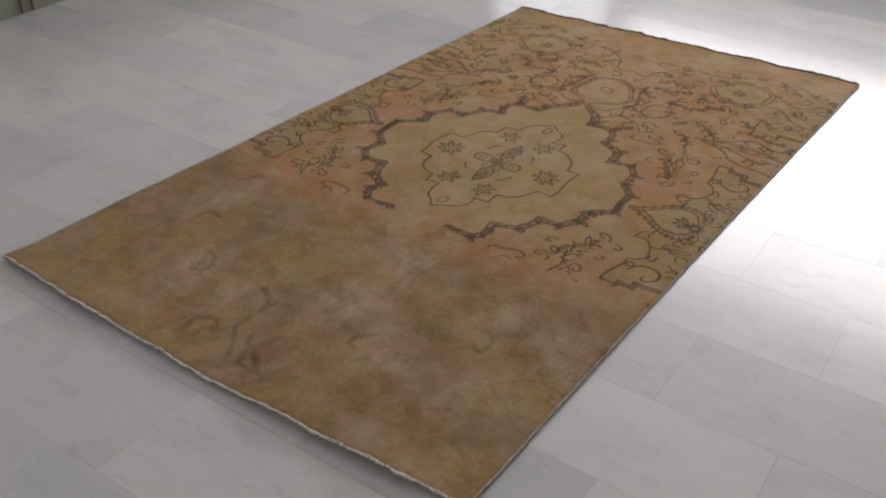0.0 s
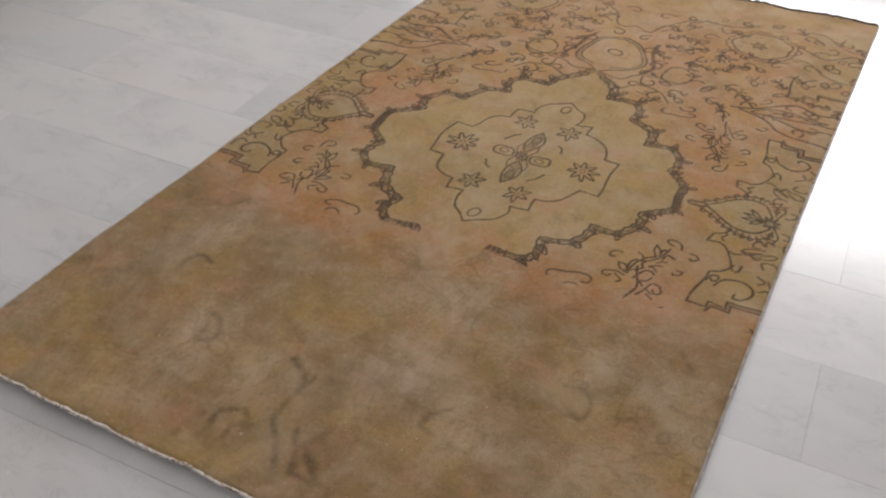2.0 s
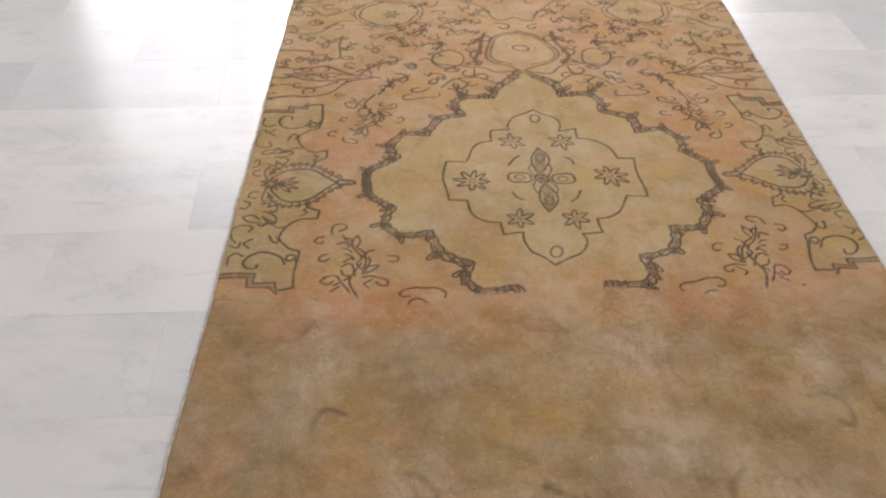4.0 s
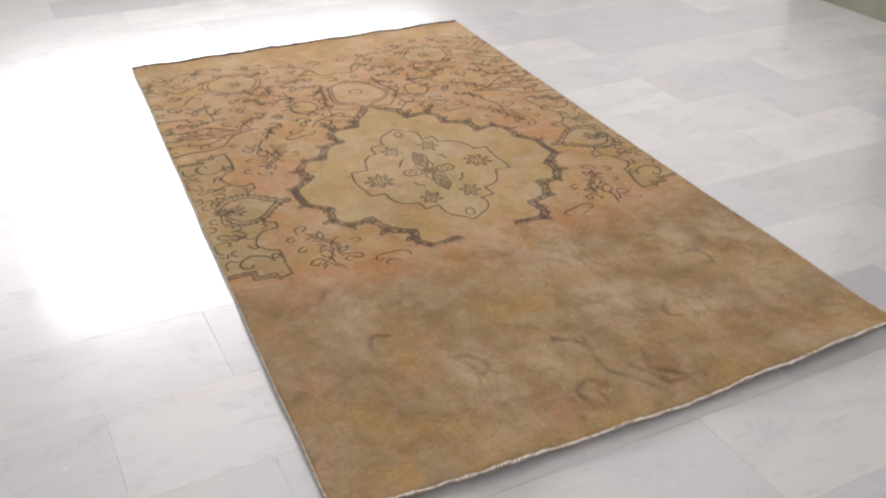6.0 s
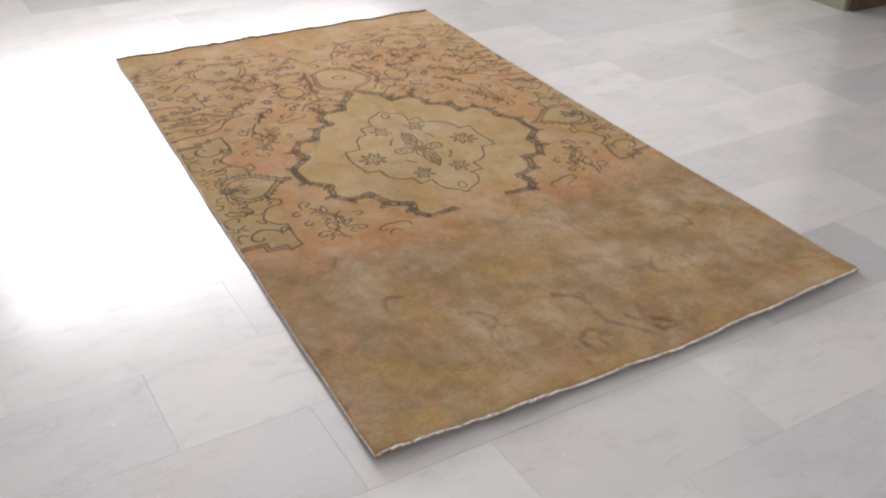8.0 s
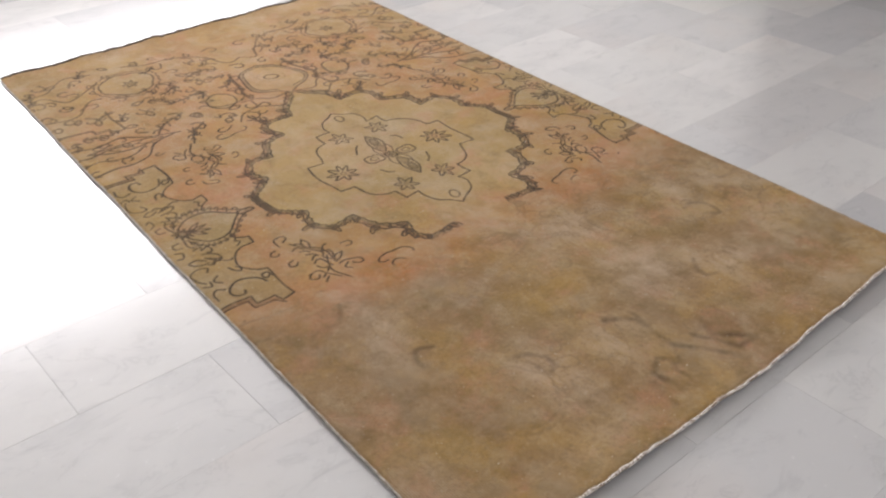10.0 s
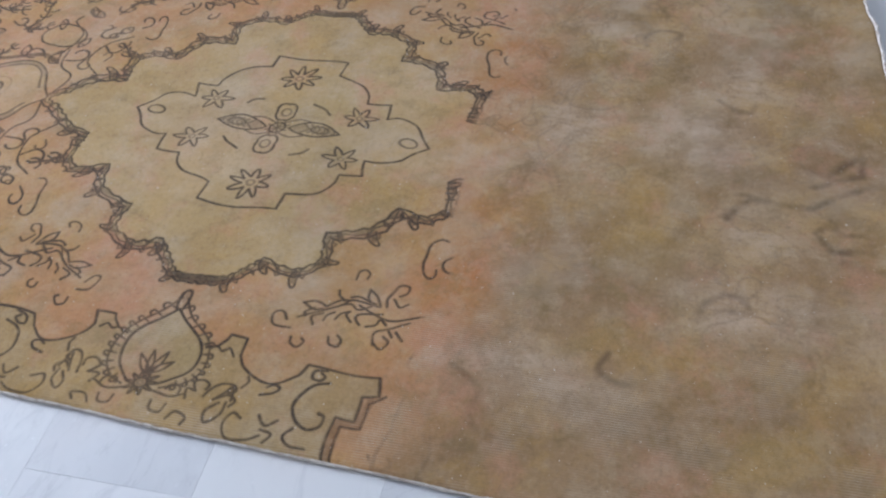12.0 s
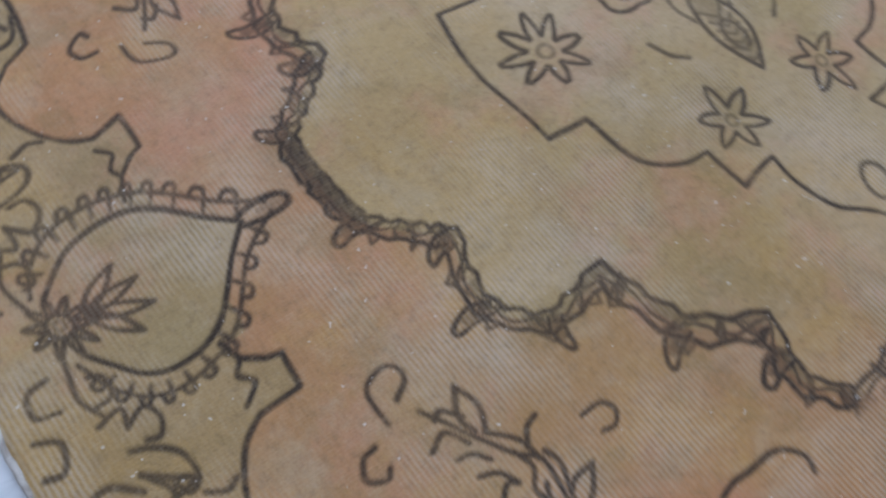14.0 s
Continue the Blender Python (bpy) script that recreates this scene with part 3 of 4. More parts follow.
stroke(curve_through([(1.0, 61.6), (8.0, 59.4), (12.4, 63.0), (19.0, 64.6)], 6), 0.24)
# small and large round palmettes of the far field
ring(24.4, 70.0, 5.0, 6.0, 0.24, 1.0, bumps=6, amp=0.05)
stroke(curve_through([(13.6, 64.8), (15.4, 70.0), (13.8, 76.2), (11.6, 88.6)], 5), 0.6, 0.8)
stroke(curve_through([(17.6, 66.0), (22.0, 65.2), (27.4, 66.0), (31.0, 69.6), (33.4, 68.6)], 5), 0.22)
ring(44.4, 105.4, 9.4, 9.2, 0.24, 1.0, bumps=7, amp=0.08, n=80)
ring(44.4, 105.4, 11.4, 11.0, 0.24, 0.8, bumps=22, amp=0.06, n=110)
flower(43.4, 105.0, 3.2, 6, 0.24)
spray([(36.0, 98.0), (32.4, 92.0), (34.6, 86.0)], 3.4, 0.24, 4)
spray([(47.4, 47.6), (49.2, 40.6), (46.6, 34.0)], 0.01, 0.2, 1)
spray([(40.0, 70.6), (47.4, 66.6), (52.0, 60.4)], 3.6, 0.26, 6)
spray([(36.6, 58.8), (43.0, 54.6), (46.2, 47.6)], 3.4, 0.26, 5)
spray([(26.0, 82.6), (32.2, 79.6), (40.4, 80.4)], 3.0, 0.24, 5)
spray([(12.6, 96.0), (18.6, 99.6), (25.4, 96.6)], 3.0, 0.26, 5)
leaf(52.0, 58.0, 76.0, 60.4, 2.6, 0.26, 4)
stroke(curve_through([(46.0, 58.2), (54.8, 60.6), (63.6, 66.6), (72.0, 64.6), (80.0, 66.0)], 6), 0.32)
stroke(curve_through([(60.0, 58.8), (68.0, 60.6), (76.0, 58.4), (83.0, 60.6)], 5), 0.26)
stroke(curve_through([(60.0, 55.4), (68.0, 52.6), (76.0, 54.4), (83.0, 51.6)], 5), 0.26)
FAR_STEPS = [(59.6, 87.0), (59.8, 71.0), (64.0, 72.4), (64.2, 75.0), (69.0, 75.0), (69.2, 77.6), (84.0, 78.0)]
stroke(FAR_STEPS, 0.24)
stroke([(61.0, 70.8), (64.6, 70.6), (64.8, 73.8), (69.4, 73.6), (69.6, 77.0), (84.0, 76.6)], 0.22)
stroke(curve_through([(48.7, 58.0), (53.4, 56.2), (58.1, 53.0), (62.0, 48.6), (66.8, 46.8), (72.0, 47.0), (78.5, 46.0), (83.0, 46.6)], 6), 0.34)
for cx, cy, r, turn in ((66.0, 84.0, 2.6, 2.0), (72.4, 87.6, 2.2, 4.6), (77.0, 83.2, 1.8, 1.0), (62.4, 94.6, 2.6, 0.6), (70.2, 98.4, 2.4, 3.4), (76.4, 105.6, 2.6, 1.2),
                        (66.4, 112.2, 2.6, 4.4), (58.6, 118.4, 2.4, 0.2), (71.8, 121.0, 2.6, 2.6), (52.0, 93.6, 2.2, 1.4), (30.6, 112.6, 2.6, 3.2), (26.0, 104.8, 2.4, 0.8),
                        (18.6, 111.0, 2.8, 2.0), (9.8, 104.6, 2.6, 5.2), (6.0, 114.6, 2.4, 1.0), (20.0, 89.6, 2.0, 3.6), (43.6, 88.0, 2.2, 0.4), (50.2, 79.0, 2.2, 2.6),
                        (55.6, 66.4, 1.8, 5.0), (77.4, 66.6, 2.2, 1.4), (71.4, 63.4, 1.8, 3.8), (36.0, 120.6, 2.4, 2.2), (78.0, 94.0, 1.9, 0.2)):
    curl(cx, cy, r, turn, 4.4, 0.26, 0.9, tail=2.4)
stroke(curve_through([(0, 101.6), (6.0, 98.6), (10.6, 108.6), (20.6, 117.0), (32.0, 116.6), (40.0, 121.6)], 6), 0.26, 0.9)
stroke(curve_through([(54.6, 112.0), (60.4, 107.6), (66.6, 104.6), (74.0, 111.6), (80.6, 108.0)], 6), 0.26, 0.9)
stroke(curve_through([(56.4, 99.0), (61.6, 99.6), (67.8, 91.6), (76.0, 90.0), (84, 94.0)], 6), 0.24, 0.9)
stroke(curve_through([(52.0, 121.6), (62.0, 124.6), (72.0, 115.6), (83.0, 117.0)], 6), 0.24, 0.8)


def scatter():
    """Small twigs, hooks and leaves that crowd the far field between the larger motifs."""
    r = random.Random(17)
    placed = []
    for _ in range(900):
        x, y = r.uniform(13, 80), r.uniform(47, 123)
        near_oval = ((x - 43.6) / 12.5) ** 2 + ((y - 106) / 10.5) ** 2 < 1 or ((x - 24.4) / 6.5) ** 2 + ((y - 70.0) / 7.5) ** 2 < 1
        if near_oval or any((x - u) ** 2 + (y - v) ** 2 < 26 for u, v in placed) or len(placed) > 70:
            continue
        placed.append((x, y))
        a, k = r.uniform(0, 6.28), r.random()
        if k < 0.45:
            curl(x, y, r.uniform(1.2, 2.2), a, r.uniform(3.2, 5.0), 0.25, r.uniform(0.8, 1.0), tail=r.uniform(0.8, 2.6))
        elif k < 0.75:
            e = (x + 4.5 * math.cos(a), y + 4.5 * math.sin(a))
            spray([(x - 2 * math.cos(a), y - 2 * math.sin(a)), (x + 0.8 * math.sin(a), y - 0.8 * math.cos(a)), e], 2.3, 0.24, 4)
        else:
            leaf(x, y, x + 4.4 * math.cos(a), y + 4.4 * math.sin(a), 1.2, 0.25, 1)


scatter()


def inside(poly, a, b):
    """Which points lie in a polygon."""
    hit = np.zeros(a.shape, bool)
    p = np.asarray(poly, float)
    for (x0, y0), (x1, y1) in zip(p, np.roll(p, -1, axis=0)):
        if y0 != y1:
            hit ^= ((y0 > b) != (y1 > b)) & (a < (x1 - x0) * (b - y0) / (y1 - y0) + x0)
    return hit


def rows_of(*stretches):
    """Grid lines: stretches of (start, end, step)."""
    out = [np.arange(a, b - 1e-6, s) for a, b, s in stretches]
    return np.concatenate(out + [[stretches[-1][1]]])


def soft_noise(u, v, seed, scale):
    """A cheap smooth random field over the rug, about -1 to 1."""
    r = np.random.RandomState(seed)
    out = np.zeros(u.shape)
    for k in range(9):
        ang, f, ph = r.uniform(0, 6.28), scale * (0.6 + 0.28 * k), r.uniform(0, 6.28)
        out += np.sin((u * math.cos(ang) + v * math.sin(ang)) * f + ph + 1.3 * np.sin(u * f * 0.4 + ph)) / (1 + 0.35 * k)
    return out / 3.0


def smooth(x, a, b):
    t = np.clip((x - a) / (b - a), 0, 1)
    return t * t * (3 - 2 * t)


def build_rug():
    sv = rows_of((0.0, 0.70, 0.004), (0.70, 1.95, 0.0022), (1.95, RUG_L, 0.0032))
    su = np.linspace(0.0, 1.0, 741)
    V, U = np.meshgrid(sv, su, indexing="ij")
    width = 1.600 - 0.022 * V / RUG_L
    wob = 0.0012 * np.sin(V * 9.0) + 0.0008 * np.sin(V * 23.0 + 1.0)
    left = RUG_SKEW * V + -0.003 * np.sin(math.pi * V / RUG_L) + wob * (1 - U)
    X = left + U * width - 0.008 * np.sin(math.pi * V / RUG_L) * U
    end = smooth(V, 0.5, 0.0)
    ripple = 0.0020 * np.sin(U * 21.0) + 0.0012 * np.sin(U * 47.0 + 0.7) + 0.0010 * np.sin(U * 90.0)
    far = smooth(V, RUG_L - 0.4, RUG_L)
    Y = V - end * (0.026 * np.sin(math.pi * U ** 1.15) - ripple) + far * (0.034 * U + 0.0016 * np.sin(U * 26.0 + 2.0) + 0.002 * np.sin(U * 70))
    # design coordinates in centimetres, folded on both axes
    A = (X - MID_X - AXIS * (Y - MID_Y)) * 100
    B = (Y - MID_Y) * 100
    A = A + 0.5 * np.sin(B * 0.31 + 1.0) + 0.32 * np.sin(A * 0.43 + B * 0.12)
    B = B + 0.5 * np.sin(A * 0.27 + 0.5) + 0.30 * np.sin(B * 0.52 + A * 0.2)
    fa, fb = np.abs(A), np.abs(B)

    ink = np.zeros(V.shape, np.float32)
    for pts, half, strength, both in STROKES:
        signs = [(sx, sy) for sx in ((1, -1) if "x" in both or both == "" else (1,)) for sy in ((1, -1) if "y" in both else (1,))]
        for sx, sy in signs:
            p = pts * (sx, sy)
            reach = half + 0.35
            for (x0, y0), (x1, y1) in zip(p[:-1], p[1:]):
                lo_x, hi_x, lo_y, hi_y = min(x0, x1) - reach, max(x0, x1) + reach, min(y0, y1) - reach, max(y0, y1) + reach
                i0, i1 = np.searchsorted(sv, ((lo_y - 1.6) / 100 + MID_Y - 0.034, (hi_y + 1.6) / 100 + MID_Y + 0.014))
                if i1 <= i0:
                    continue
                mid = min(max((y0 + y1) / 200 + MID_Y, 0.0), RUG_L)
                base = MID_X + AXIS * (mid - MID_Y) - RUG_SKEW * mid
                j0 = int(((lo_x - 2.6) / 100 + base) / 1.6 * 740)
                j1 = int(((hi_x + 2.6) / 100 + base) / 1.575 * 740) + 2
                j0, j1 = max(j0, 0), min(j1, 741)
                if j1 <= j0:
                    continue
                ax, by = A[i0:i1, j0:j1] - x0, B[i0:i1, j0:j1] - y0
                dx, dy = x1 - x0, y1 - y0
                s = np.clip((ax * dx + by * dy) / max(dx * dx + dy * dy, 1e-9), 0, 1)
                d = np.hypot(ax - s * dx, by - s * dy)
                val = strength * np.clip((half + 0.20 - d) / 0.28, 0, 1)
                view = ink[i0:i1, j0:j1]
                np.maximum(view, val, out=view)

    # the end below the medallion is rubbed almost bare
    edge = -45.6 + 0.8 * np.sin(A * 0.21) + 2.0 * (fa > 57) - 0.02 * fa - 2.4 * np.exp(-((fa - 33) / 7) ** 2)
    kept = smooth(B, edge - 1.2, edge + 0.4)
    ghost = 0.30 * np.clip(0.35 + 0.9 * soft_noise(A, B, 5, 0.11), 0, 1)
    fade = 0.93 + 0.12 * soft_noise(A, B, 8, 0.25)
    ink *= (kept + (1 - kept) * ghost) * np.clip(fade, 0.55, 1.0)
    ink *= 1 - 0.08 * smooth(B, 45, 75)
    bare = 1 - smooth(B, -60 + 12 * soft_noise(A, B, 11, 0.10), -44 + 5 * soft_noise(A, B, 13, 0.2))

    # dyed grounds
    def tint(c):
        return np.array(c, float)
    brown, red, ivory = tint((0.222, 0.145, 0.078)), tint((0.358, 0.186, 0.090)), tint((0.362, 0.264, 0.128))
    green, pale, rust = tint((0.285, 0.215, 0.105)), tint((0.400, 0.320, 0.200)), tint((0.345, 0.142, 0.052))
    dye = np.empty(V.shape + (3,))
    dye[:] = red
    blush = np.clip(0.5 + 0.8 * soft_noise(A, B, 21, 0.12), 0, 1)[..., None]
    dye = dye * (1 - 0.45 * blush) + tint((0.33, 0.215, 0.105)) * 0.45 * blush

    def fill(mask, color, amount=1.0):
        k = (mask * amount)[..., None]
        dye[:] = dye * (1 - k) + color * k

    medal = inside(np.vstack([band, [(0, 0)]]), fa, fb) | inside(np.vstack([band, [(0, 0)], [(0, 61)]]), fa, fb)
    fill(medal.astype(float), ivory)
    fill(inside(np.vstack([INNER, [(0, 0)]]), fa, fb).astype(float), pale, 0.42)
    fill(inside(np.vstack([DROP, [(73.5, 0)]]), fa, fb).astype(float), green)
    side = np.vstack([[(60, 0)], [(61, 8.6)], BRACKET, STEPS, [(84, 0)]])
    fill(inside(side, fa, fb).astype(float), green, 0.8)
    fill(inside(np.vstack([PENDANT, [(0, 61)]]), fa, fb).astype(float), pale, 0.5)
    fill((((fa - 24.4) / 5.2) ** 2 + ((fb - 70.0) / 6.2) ** 2 < 1).astype(float), ivory, 0.5)
    fill((((fa - 44.4) / 9.8) ** 2 + ((fb - 105.4) / 9.6) ** 2 < 1).astype(float), tint((0.33, 0.27, 0.155)), 0.5)
    fill(inside(np.vstack([FAR_STEPS, [(84, 125)], [(60, 125)]]), fa, fb).astype(float), green, 0.55)
    fill(smooth(fa, 66, 79) * smooth(B, -40, -30), green, 0.55)
    fill(smooth(B, 100, 128), tint((0.31, 0.225, 0.12)), 0.6)
    fill(bare, brown)
    glow = np.exp(-((B + 50) / 10.0) ** 2) * smooth(fa, 66, 50) * np.clip(0.8 + 0.8 * soft_noise(A, B, 33, 0.09), 0, 1)
    fill(glow * np.clip(0.75 + 1.0 * soft_noise(A, B, 35, 0.22), 0, 1), rust, 1.0)
    olive = np.clip(soft_noise(A, B, 41, 0.06) * 1.4 - 0.2, 0, 1)
    fill(olive, tint((0.255, 0.180, 0.058)), 0.65)
    ash = np.clip(soft_noise(A, B, 47, 0.08) * 1.5 - 0.35, 0, 1)
    fill(ash, tint((0.34, 0.26, 0.18)), 0.28)

    def blob(u, v, ru, rv):
        return np.exp(-((A - u) / ru) ** 2 - ((B - v) / rv) ** 2)

    for u, v, ru, rv, k in ((-42, -52, 9, 5, 0.7), (-20, -52, 11, 6, 0.8), (33, -49, 10, 5, 0.7), (-51, -46, 7, 4, 0.5), (46, -54, 12, 6, 0.5)):
        fill(blob(u, v, ru, rv), rust, k)
    for u, v, ru, rv in ((-5, -85, 12, 9), (-22, -84, 10, 8), (36, -83, 12, 9), (47, -73, 10, 8), (66, -110, 10, 12)):
        fill(blob(u, v, ru, rv), tint((0.265, 0.185, 0.060)), 0.5)
    bleach = np.zeros(V.shape)
    for u, v, ru, rv, k in ((-33, -107, 8, 11, 0.9), (-14, -108, 8, 9, 0.6), (12, -93, 10, 13, 0.7), (14, -67, 8, 11, 0.8), (-55, -68, 5, 13, 0.9), (3, -72, 11, 7, 0.5),
                            (33, -104, 12, 8, 0.7), (60, -98, 10, 8, 0.4), (-74, -112, 7, 12, 0.4), (52, -66, 5, 13, 0.6), (-40, -126, 12, 5, 0.5), (-8, 12, 17, 12, 0.35)):
        bleach = np.maximum(bleach, k * blob(u, v, ru, rv))

    # half-rubbed traces in the worn end
    trace = np.zeros(V.shape)

    def smear(pts, half, strength):
        for (x0, y0), (x1, y1) in zip(pts[:-1], pts[1:]):
            ax, by, dx, dy = A - x0, B - y0, x1 - x0, y1 - y0
            s = np.clip((ax * dx + by * dy) / max(dx * dx + dy * dy, 1e-9), 0, 1)
            d = np.hypot(ax - s * dx, by - s * dy)
            np.maximum(trace, strength * smooth(d, half, 0.0), out=trace)

    smear([(-8.8, -100.9), (-3.8, -105.0), (-4.0, -112.5), (-3.2, -116.9), (1.1, -121.5), (3.5, -126.7), (5.2, -130.2)], 1.8, 0.8)
    smear([(-2.0, -102.5), (-4.0, -109.5), (-3.2, -116.9)], 1.5, 0.6)
    smear([(8.5, -117.4), (7.5, -120.1), (11.0, -123.9), (13.6, -128.4), (8.0, -127.3), (6.3, -121.3), (3.3, -116.8)], 1.7, 0.7)
    smear([(-9.5, -117.9), (-6.7, -120.4), (-9.3, -123.5), (-9.7, -126.7), (-14.3, -127.8), (-14.0, -124.3), (-14.2, -120.4), (-10.6, -118.6)], 1.7, 0.75)
    smear([(-16.6, -121.6), (-17.4, -124.8), (-19.1, -125.3), (-18.6, -129.0)], 1.5, 0.6)
    smear([(-3.2, -116.9), (-5.0, -120.9), (-9.3, -123.5)], 1.5, 0.5)
    smear([(-35.7, -96.3), (-32.4, -97.5), (-28.9, -101.4), (-30.1, -104.2), (-33.7, -105.3), (-33.5, -102.4)], 1.5, 0.75)
    smear([(28.8, -98.2), (24.9, -101.4), (24.1, -105.0), (27.2, -105.7)], 1.5, 0.55)
    smear([(12.4, -106.6), (11.0, -109.4), (14.2, -114.4)], 1.5, 0.4)
    smear([(54.0, -60.0), (62.7, -63.2), (66.3, -65.8)], 2.1, 0.45)
    for s in (-1, 1):
        smear(curve_through([(s * 47, -81), (s * 51, -80), (s * 54, -84), (s * 52.6, -88), (s * 50, -87)], 3), 1.3, 0.6)
        smear([(s * 56, -55), (s * 60, -60), (s * 66, -58), (s * 70, -66)], 1.6, 0.38)
        smear([(s * 63, -98), (s * 67, -101), (s * 70, -97)], 1.3, 0.38)
    smear([(-68, -52), (-72, -60), (-68, -68)], 5.0, 0.25)
    smear([(-62, -90), (-67, -95), (-64, -101)], 4.0, 0.22)
    smear([(-3, -108), (-5, -120), (-7, -131)], 11.0, 0.22)
    smear([(-50, -56), (-56, -66), (-60, -78)], 9.0, 0.14)
    smear([(50, -62), (58, -72), (63, -84)], 9.0, 0.14)
    smear([(-76, -112), (-40, -131), (0, -134), (40, -131), (76, -112)], 7.0, 0.12)
    rough = np.clip(0.62 + 0.5 * soft_noise(A, B, 51, 0.6), 0.15, 1)
    ink = np.maximum(ink, 0.80 * trace * rough)

    # form: pile height, worn hollows along the outlines, a lifted near end
    Z = PILE_TOP + 0.0007 * soft_noise(A, B, 61, 0.16) - 0.0006 * ink
    lift = smooth(V, 0.12, 0.0) * (0.006 + 0.006 * np.clip(np.sin(U * 9.0 + 0.6), 0, 1) + 0.003 * np.sin(U * 31.0))
    lift += smooth(RUG_L - V, 0.06, 0.0) * 0.003 * (1 + np.sin(U * 37.0))
    lift += 0.004 * np.exp(-((V - 0.35) / 0.5) ** 2) * np.sin(U * 6.0 + V * 4.0) ** 2
    Z += np.clip(lift, 0, None)
    roll = np.minimum(np.minimum(U, 1 - U) * 1.6, np.minimum(V, RUG_L - V))
    Z -= 0.003 * (1 - smooth(roll, 0.0, 0.007))

    nv, nu = V.shape
    top = np.stack([X, Y, Z], -1).reshape(-1, 3)
    idx = np.arange(nv * nu).reshape(nv, nu)
    quads = np.stack([idx[:-1, :-1], idx[:-1, 1:], idx[1:, 1:], idx[1:, :-1]], -1).reshape(-1, 4)
    loop = np.concatenate([idx[0, :], idx[1:, -1], idx[-1, -2::-1], idx[-2:0:-1, 0]])
    under = top[loop].copy()
    under[:, 2] = np.maximum(under[:, 2] - 0.0075, 0.0008)
    m = len(loop)
    lo = np.arange(m) + nv * nu
    nxt = np.roll(np.arange(m), -1)
    skirt = np.stack([loop[nxt], loop, lo, lo[nxt]], -1)
    co = np.vstack([top, under]).astype(np.float32)
    faces = np.vstack([quads, skirt]).astype(np.int32)
    me = bpy.data.meshes.new("rug")
    me.vertices.add(len(co))
    me.vertices.foreach_set("co", co.ravel())
    me.loops.add(faces.size)
    me.loops.foreach_set("vertex_index", faces.ravel())
    me.polygons.add(len(faces))
    me.polygons.foreach_set("loop_start", np.arange(len(faces), dtype=np.int32) * 4)
    me.update(calc_edges=True)
    me.shade_smooth()
    pick = np.concatenate([np.arange(nv * nu), loop])
    col = np.ones((len(co), 4), np.float32)
    col[:, :3] = dye.reshape(-1, 3)[pick]
    at = me.attributes.new("dye", "FLOAT_COLOR", "POINT")
    at.data.foreach_set("color", col.ravel())
    for nm, arr in (("ink", ink), ("bare", bare), ("bleach", bleach)):
        at = me.attributes.new(nm, "FLOAT", "POINT")
        at.data.foreach_set("value", arr.ravel()[pick].astype(np.float32))
    me.materials.append(PILE)
    ends = {"near": top[idx[0, :]], "far": top[idx[-1, :]], "west": top[idx[:, 0]], "east": top[idx[:, -1]]}
    return new("rug", me), ends


def twisted_cord(name, line, radius, material, seed, wave=0.0, sides=6):
    """A cord laid along an edge, with uneven thickness."""
    rnd = np.random.RandomState(seed)
    p = np.array(line, float)
    n = len(p)
    jig = np.convolve(rnd.normal(size=(n + 8)), np.ones(5) / 5, "same")[4:-4]
    r = radius * (1 + 0.35 * jig)
    t = np.gradient(p, axis=0)
    t /= np.linalg.norm(t, axis=1)[:, None]
    side = np.stack([-t[:, 1], t[:, 0], np.zeros(n)], 1)
    p = p + side * (wave * np.convolve(rnd.normal(size=n + 8), np.ones(3) / 3, "same")[4:-4])[:, None]
    co, faces = [], []
    for k in range(sides):
        a = 2 * math.pi * k / sides
        co.append(p + side * (r * math.cos(a))[:, None] + np.array((0, 0, 1.0)) * (r * math.sin(a))[:, None])
    co = np.stack(co, 1).reshape(-1, 3)
    co[:, 2] = np.maximum(co[:, 2], 0.0006)
    for i in range(n - 1):
        for k in range(sides):
            q = (k + 1) % sides
            faces.append((i * sides + k, i * sides + q, (i + 1) * sides + q, (i + 1) * sides + k))
    me = bpy.data.meshes.new(name)
    me.from_pydata(co.tolist(), [], faces)
    me.materials.append(material)
    me.shade_smooth()
    return me


rug, EDGES = build_rug()
tagged(rug, "worn brown and rust Persian rug with a medallion, lying on marble", "rug")


def resampled(line, step):
    d = np.concatenate([[0], np.cumsum(np.linalg.norm(np.diff(line, axis=0), axis=1))])
    s = np.arange(0, d[-1], step)
    return np.stack([np.interp(s, d, line[:, i]) for i in range(3)], 1)


near = resampled(EDGES["near"], 0.006) + np.array((0, -0.001, 0.0012))
child("end_cord", twisted_cord("end_cord", near, 0.0034, CORD, 3, 0.0016), rug, "uneven white cotton binding cord along the bare end")
for side_name, shift in (("west", -0.0012), ("east", 0.0012)):
    line = resampled(EDGES[side_name], 0.005) + np.array((shift, 0, -0.0015))
    child("selvedge", twisted_cord("selvedge", line, 0.0030, SELVEDGE, 5, 0.0007), rug, "grey overcast wool selvedge")
far_line = resampled(EDGES["far"], 0.006) + np.array((0, 0.002, 0.0005))
child("frayed_end", twisted_cord("frayed_end", far_line, 0.0066, DARK_WOOL, 7, 0.0075), rug, "frayed dark brown wool end")


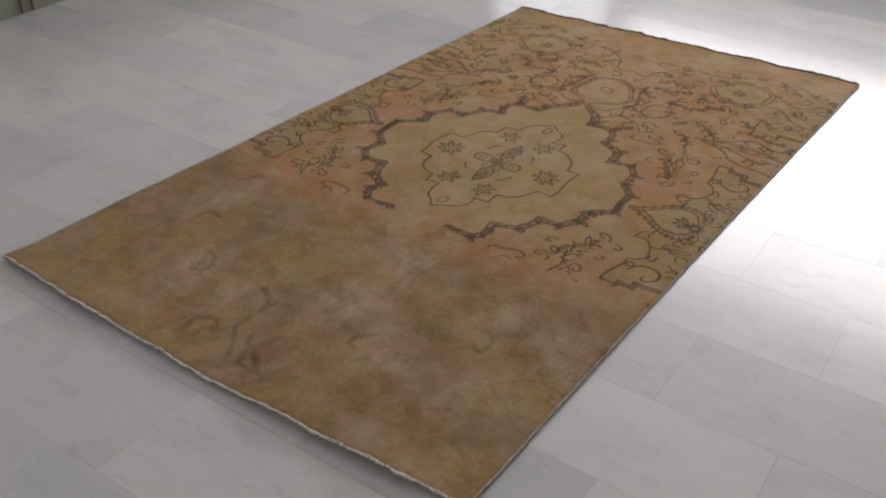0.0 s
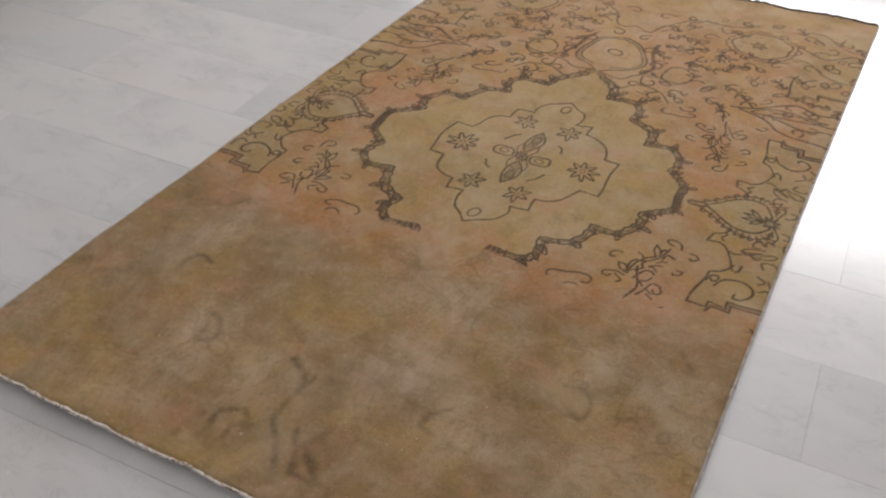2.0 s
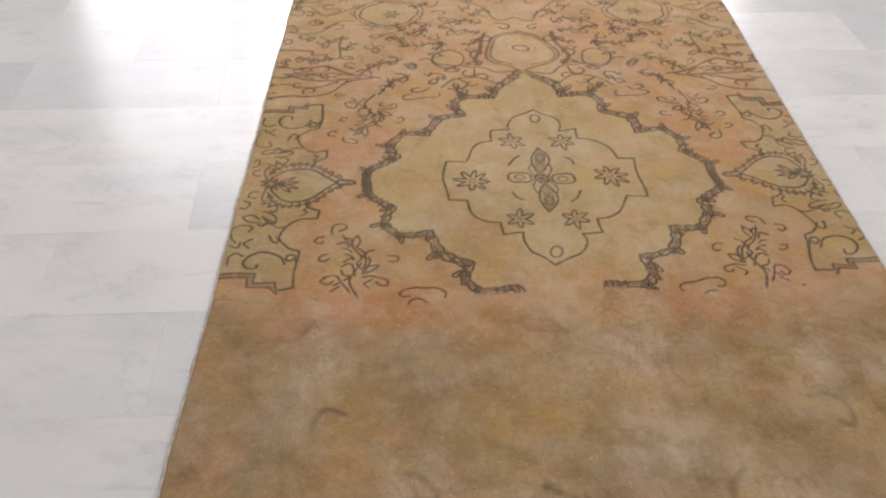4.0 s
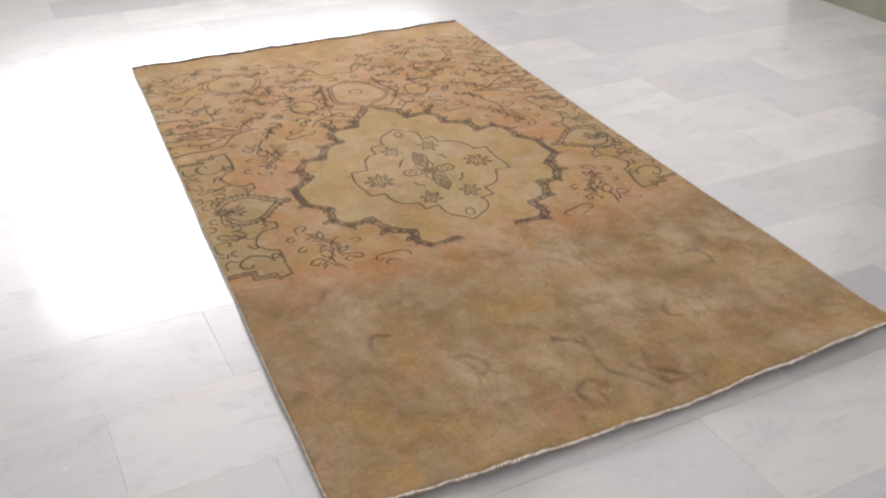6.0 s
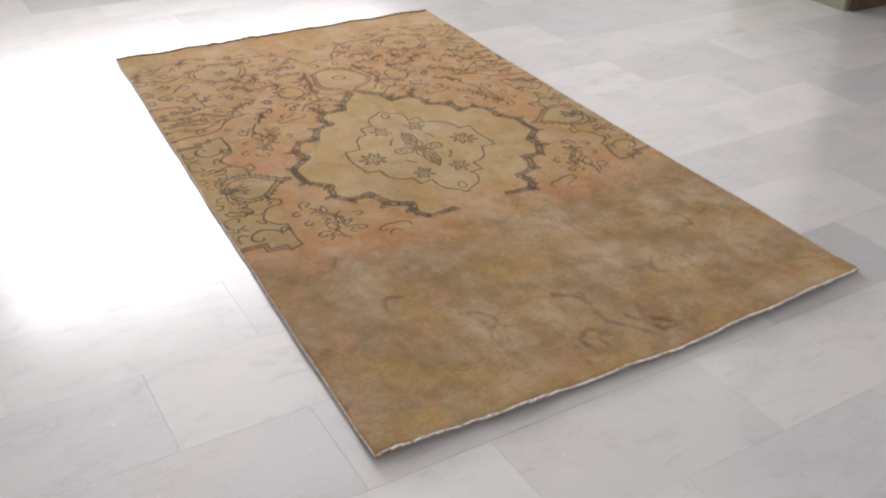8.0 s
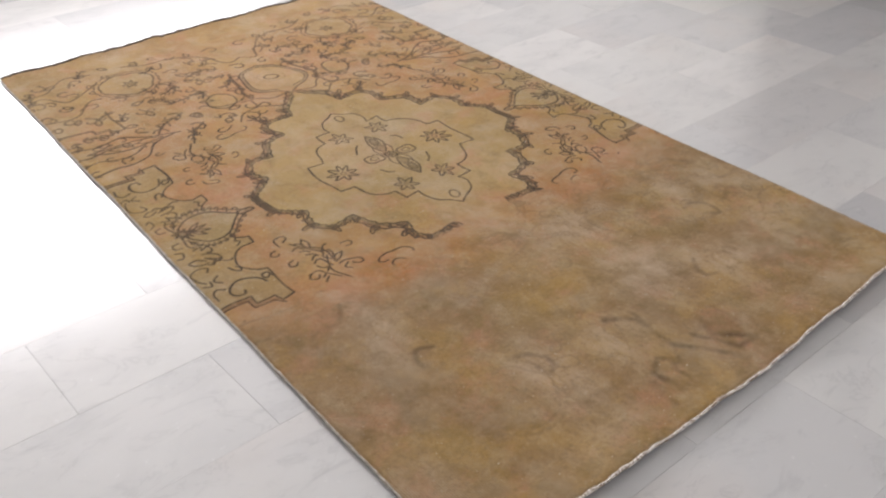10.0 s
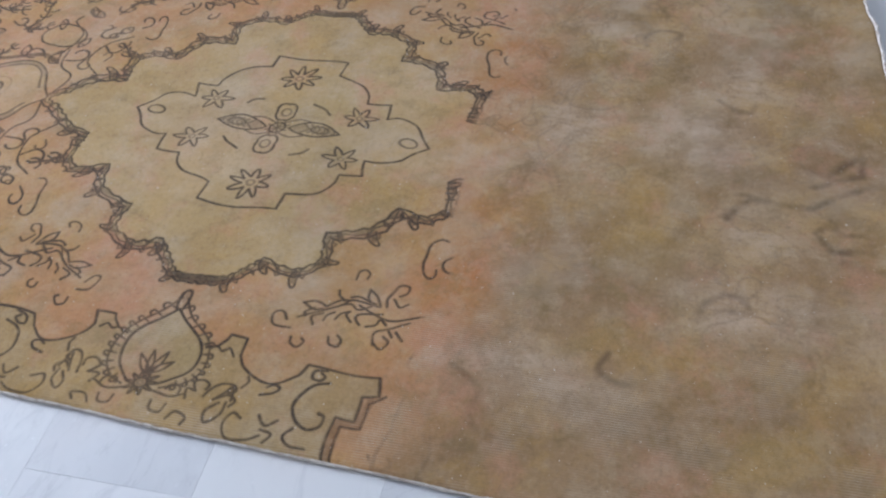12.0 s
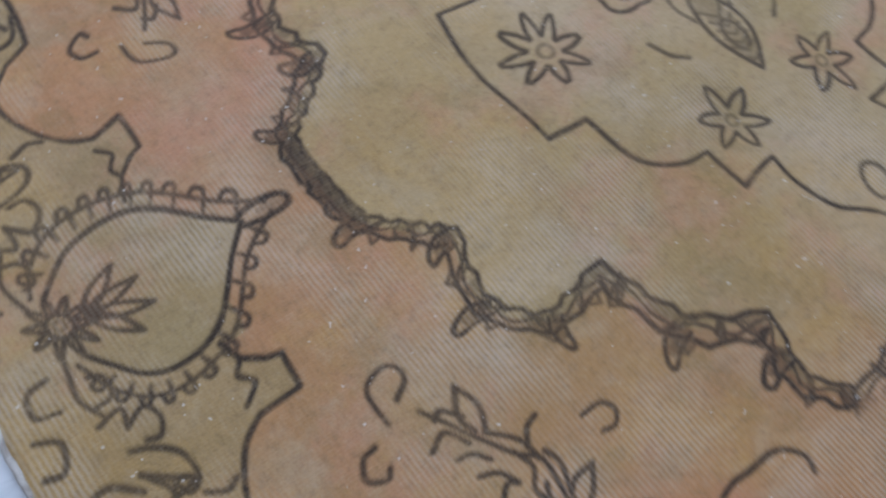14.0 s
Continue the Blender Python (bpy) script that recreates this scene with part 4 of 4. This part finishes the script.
def tufts(name, line, material, seed, length, out, every):
    """Loose ends of yarn along an edge."""
    rnd = random.Random(seed)
    bm = bmesh.new()
    for p in line[::every]:
        if rnd.random() < 0.35:
            continue
        w, k = max(0.0010, length * 0.13), length * rnd.uniform(0.4, 1.5)
        base = Vector(p) + Vector((rnd.uniform(-0.003, 0.003), rnd.uniform(-0.003, 0.003), 0))
        tip = base + Vector((out[0] * k + rnd.uniform(-0.5, 0.5) * k, out[1] * k + rnd.uniform(-0.5, 0.5) * k, rnd.uniform(-0.3, 0.4) * k))
        tip.z = max(tip.z, 0.001)
        d = (tip - base).normalized().cross(Vector((0, 0, 1))) * w
        a, b, c = bm.verts.new(base - d), bm.verts.new(base + d), bm.verts.new(tip)
        e = bm.verts.new(base + Vector((0, 0, -w * 1.4)))
        for f in ((a, b, c), (a, e, c), (b, e, c)):
            bm.faces.new(f)
    return mesh_of(name, bm, material)


tagged(child("loose_yarn", tufts("loose_yarn", np.repeat(far_line, 3, axis=0), DARK_WOOL, 9, 0.013, (0, 1), 1), rug, "loose dark yarn ends"), kind="stuff")
tagged(child("loose_thread", tufts("loose_thread", near, CORD, 10, 0.004, (0, -1), 2), rug, "short loose white threads"), kind="stuff")
tagged(child("edge_stitch", tufts("edge_stitch", resampled(EDGES["west"], 0.006), CORD, 11, 0.004, (-1, 0), 1), rug, "pale overcast stitches"), kind="stuff")

# ---- things at the walls ----
# dark sheet added over the pier's end; its colour stands for shade there
panel = new("shaded_pier_face")
panel.location = (RX1 + 0.03, CORNER, 0.0)
child("shade_sheet", box_mesh("shade_sheet", 0.0, 1.5, -0.028, -0.002, 0.0, 2.1, 0.003, DARK_BROWN), panel)
child("shade_strip_low", box_mesh("shade_strip_low", 0.0, 1.5, -0.040, -0.029, 0.02, 0.16, 0.003, DARK_BROWN), panel)
child("shade_strip_side", box_mesh("shade_strip_side", 0.0, 0.10, -0.040, -0.029, 0.163, 2.1, 0.003, DARK_BROWN), panel)
tagged(panel, "dark brown sheet added for the shade on the green wall's end", "panel")

def hanging_cable(x, y, lean, top):
    pts = curve_through([(0.0, 0.0), (lean * 0.3, top * 0.35), (lean, top * 0.7), (lean * 0.8, top)], 8)
    line = np.stack([np.full(len(pts), x), y + pts[:, 0], pts[:, 1] + 0.006], 1)
    sides, r, co, faces = 6, 0.006, [], []
    for p in line:
        for k in range(sides):
            a = 2 * math.pi * k / sides
            co.append((p[0] + r * math.cos(a), p[1] + r * math.sin(a), p[2]))
    for i in range(len(line) - 1):
        for k in range(sides):
            q = (k + 1) % sides
            faces.append((i * sides + k, i * sides + q, (i + 1) * sides + q, (i + 1) * sides + k))
    me = bpy.data.meshes.new("wall_cable")
    me.from_pydata(co, [], faces)
    me.materials.append(DARK_BROWN)
    return tagged(new("wall_cable", me), "thin dark brown cable hanging down the green wall", "cable", "cables on the wall")


hanging_cable(RX0 + 0.012, 1.27, -0.03, 0.9)
hanging_cable(RX0 + 0.012, 1.33, -0.02, 0.9)

# ---- the floor: marble slabs in running bond ----
TX, TY, T0X, T0Y, GAP = 0.613, 0.305, -0.05, 1.46, 0.0004
floor = new("floor", box_mesh("floor", RX0 - 0.2, RX1 + RECESS + 0.2, RY0 - 0.2, RY1 + 0.2, -0.09, -0.0025, 0, GROUT))
tagged(floor, "grey-white polished marble floor laid in running bond", "floor", kind="structure")
SLABS = {}


def slab_mesh(w):
    """One slab with a fine worn arris; slabs of one width share it."""
    key = round(w, 4)
    if key not in SLABS:
        bm = bmesh.new()
        hx, hy, c = w / 2 - GAP / 2, TY / 2 - GAP / 2, 0.0002
        rings = [[bm.verts.new((sx * (hx - i), sy * (hy - i), z)) for sx, sy in ((-1, -1), (1, -1), (1, 1), (-1, 1))]
                 for i, z in ((0.0, -0.006), (0.0, -c), (c, 0.0))]
        for lo, hi in zip(rings, rings[1:]):
            for k in range(4):
                bm.faces.new((lo[k], lo[(k + 1) % 4], hi[(k + 1) % 4], hi[k]))
        bm.faces.new(rings[-1])
        SLABS[key] = mesh_of("slab", bm, MARBLE)
    return SLABS[key]


rnd = random.Random(4)
for j in range(math.floor((RY0 - T0Y) / TY), math.ceil((RY1 - T0Y) / TY)):
    y0 = T0Y + j * TY
    start = T0X + (0.0 if (j + 1) % 2 == 0 else TX / 2)
    for i in range(math.floor((RX0 - start) / TX), math.ceil((RX1 + RECESS - start) / TX)):
        a, b = max(start + i * TX, RX0), min(start + (i + 1) * TX, RX1 + (RECESS if y0 < CORNER - 0.1 else 0.0))
        if b - a < 0.02 or y0 + TY < RY0 or y0 > RY1:
            continue
        ob = new("slab", slab_mesh(b - a))
        ob.parent = floor
        ob.location = ((a + b) / 2, y0 + TY / 2, rnd.uniform(-0.0003, 0.0))
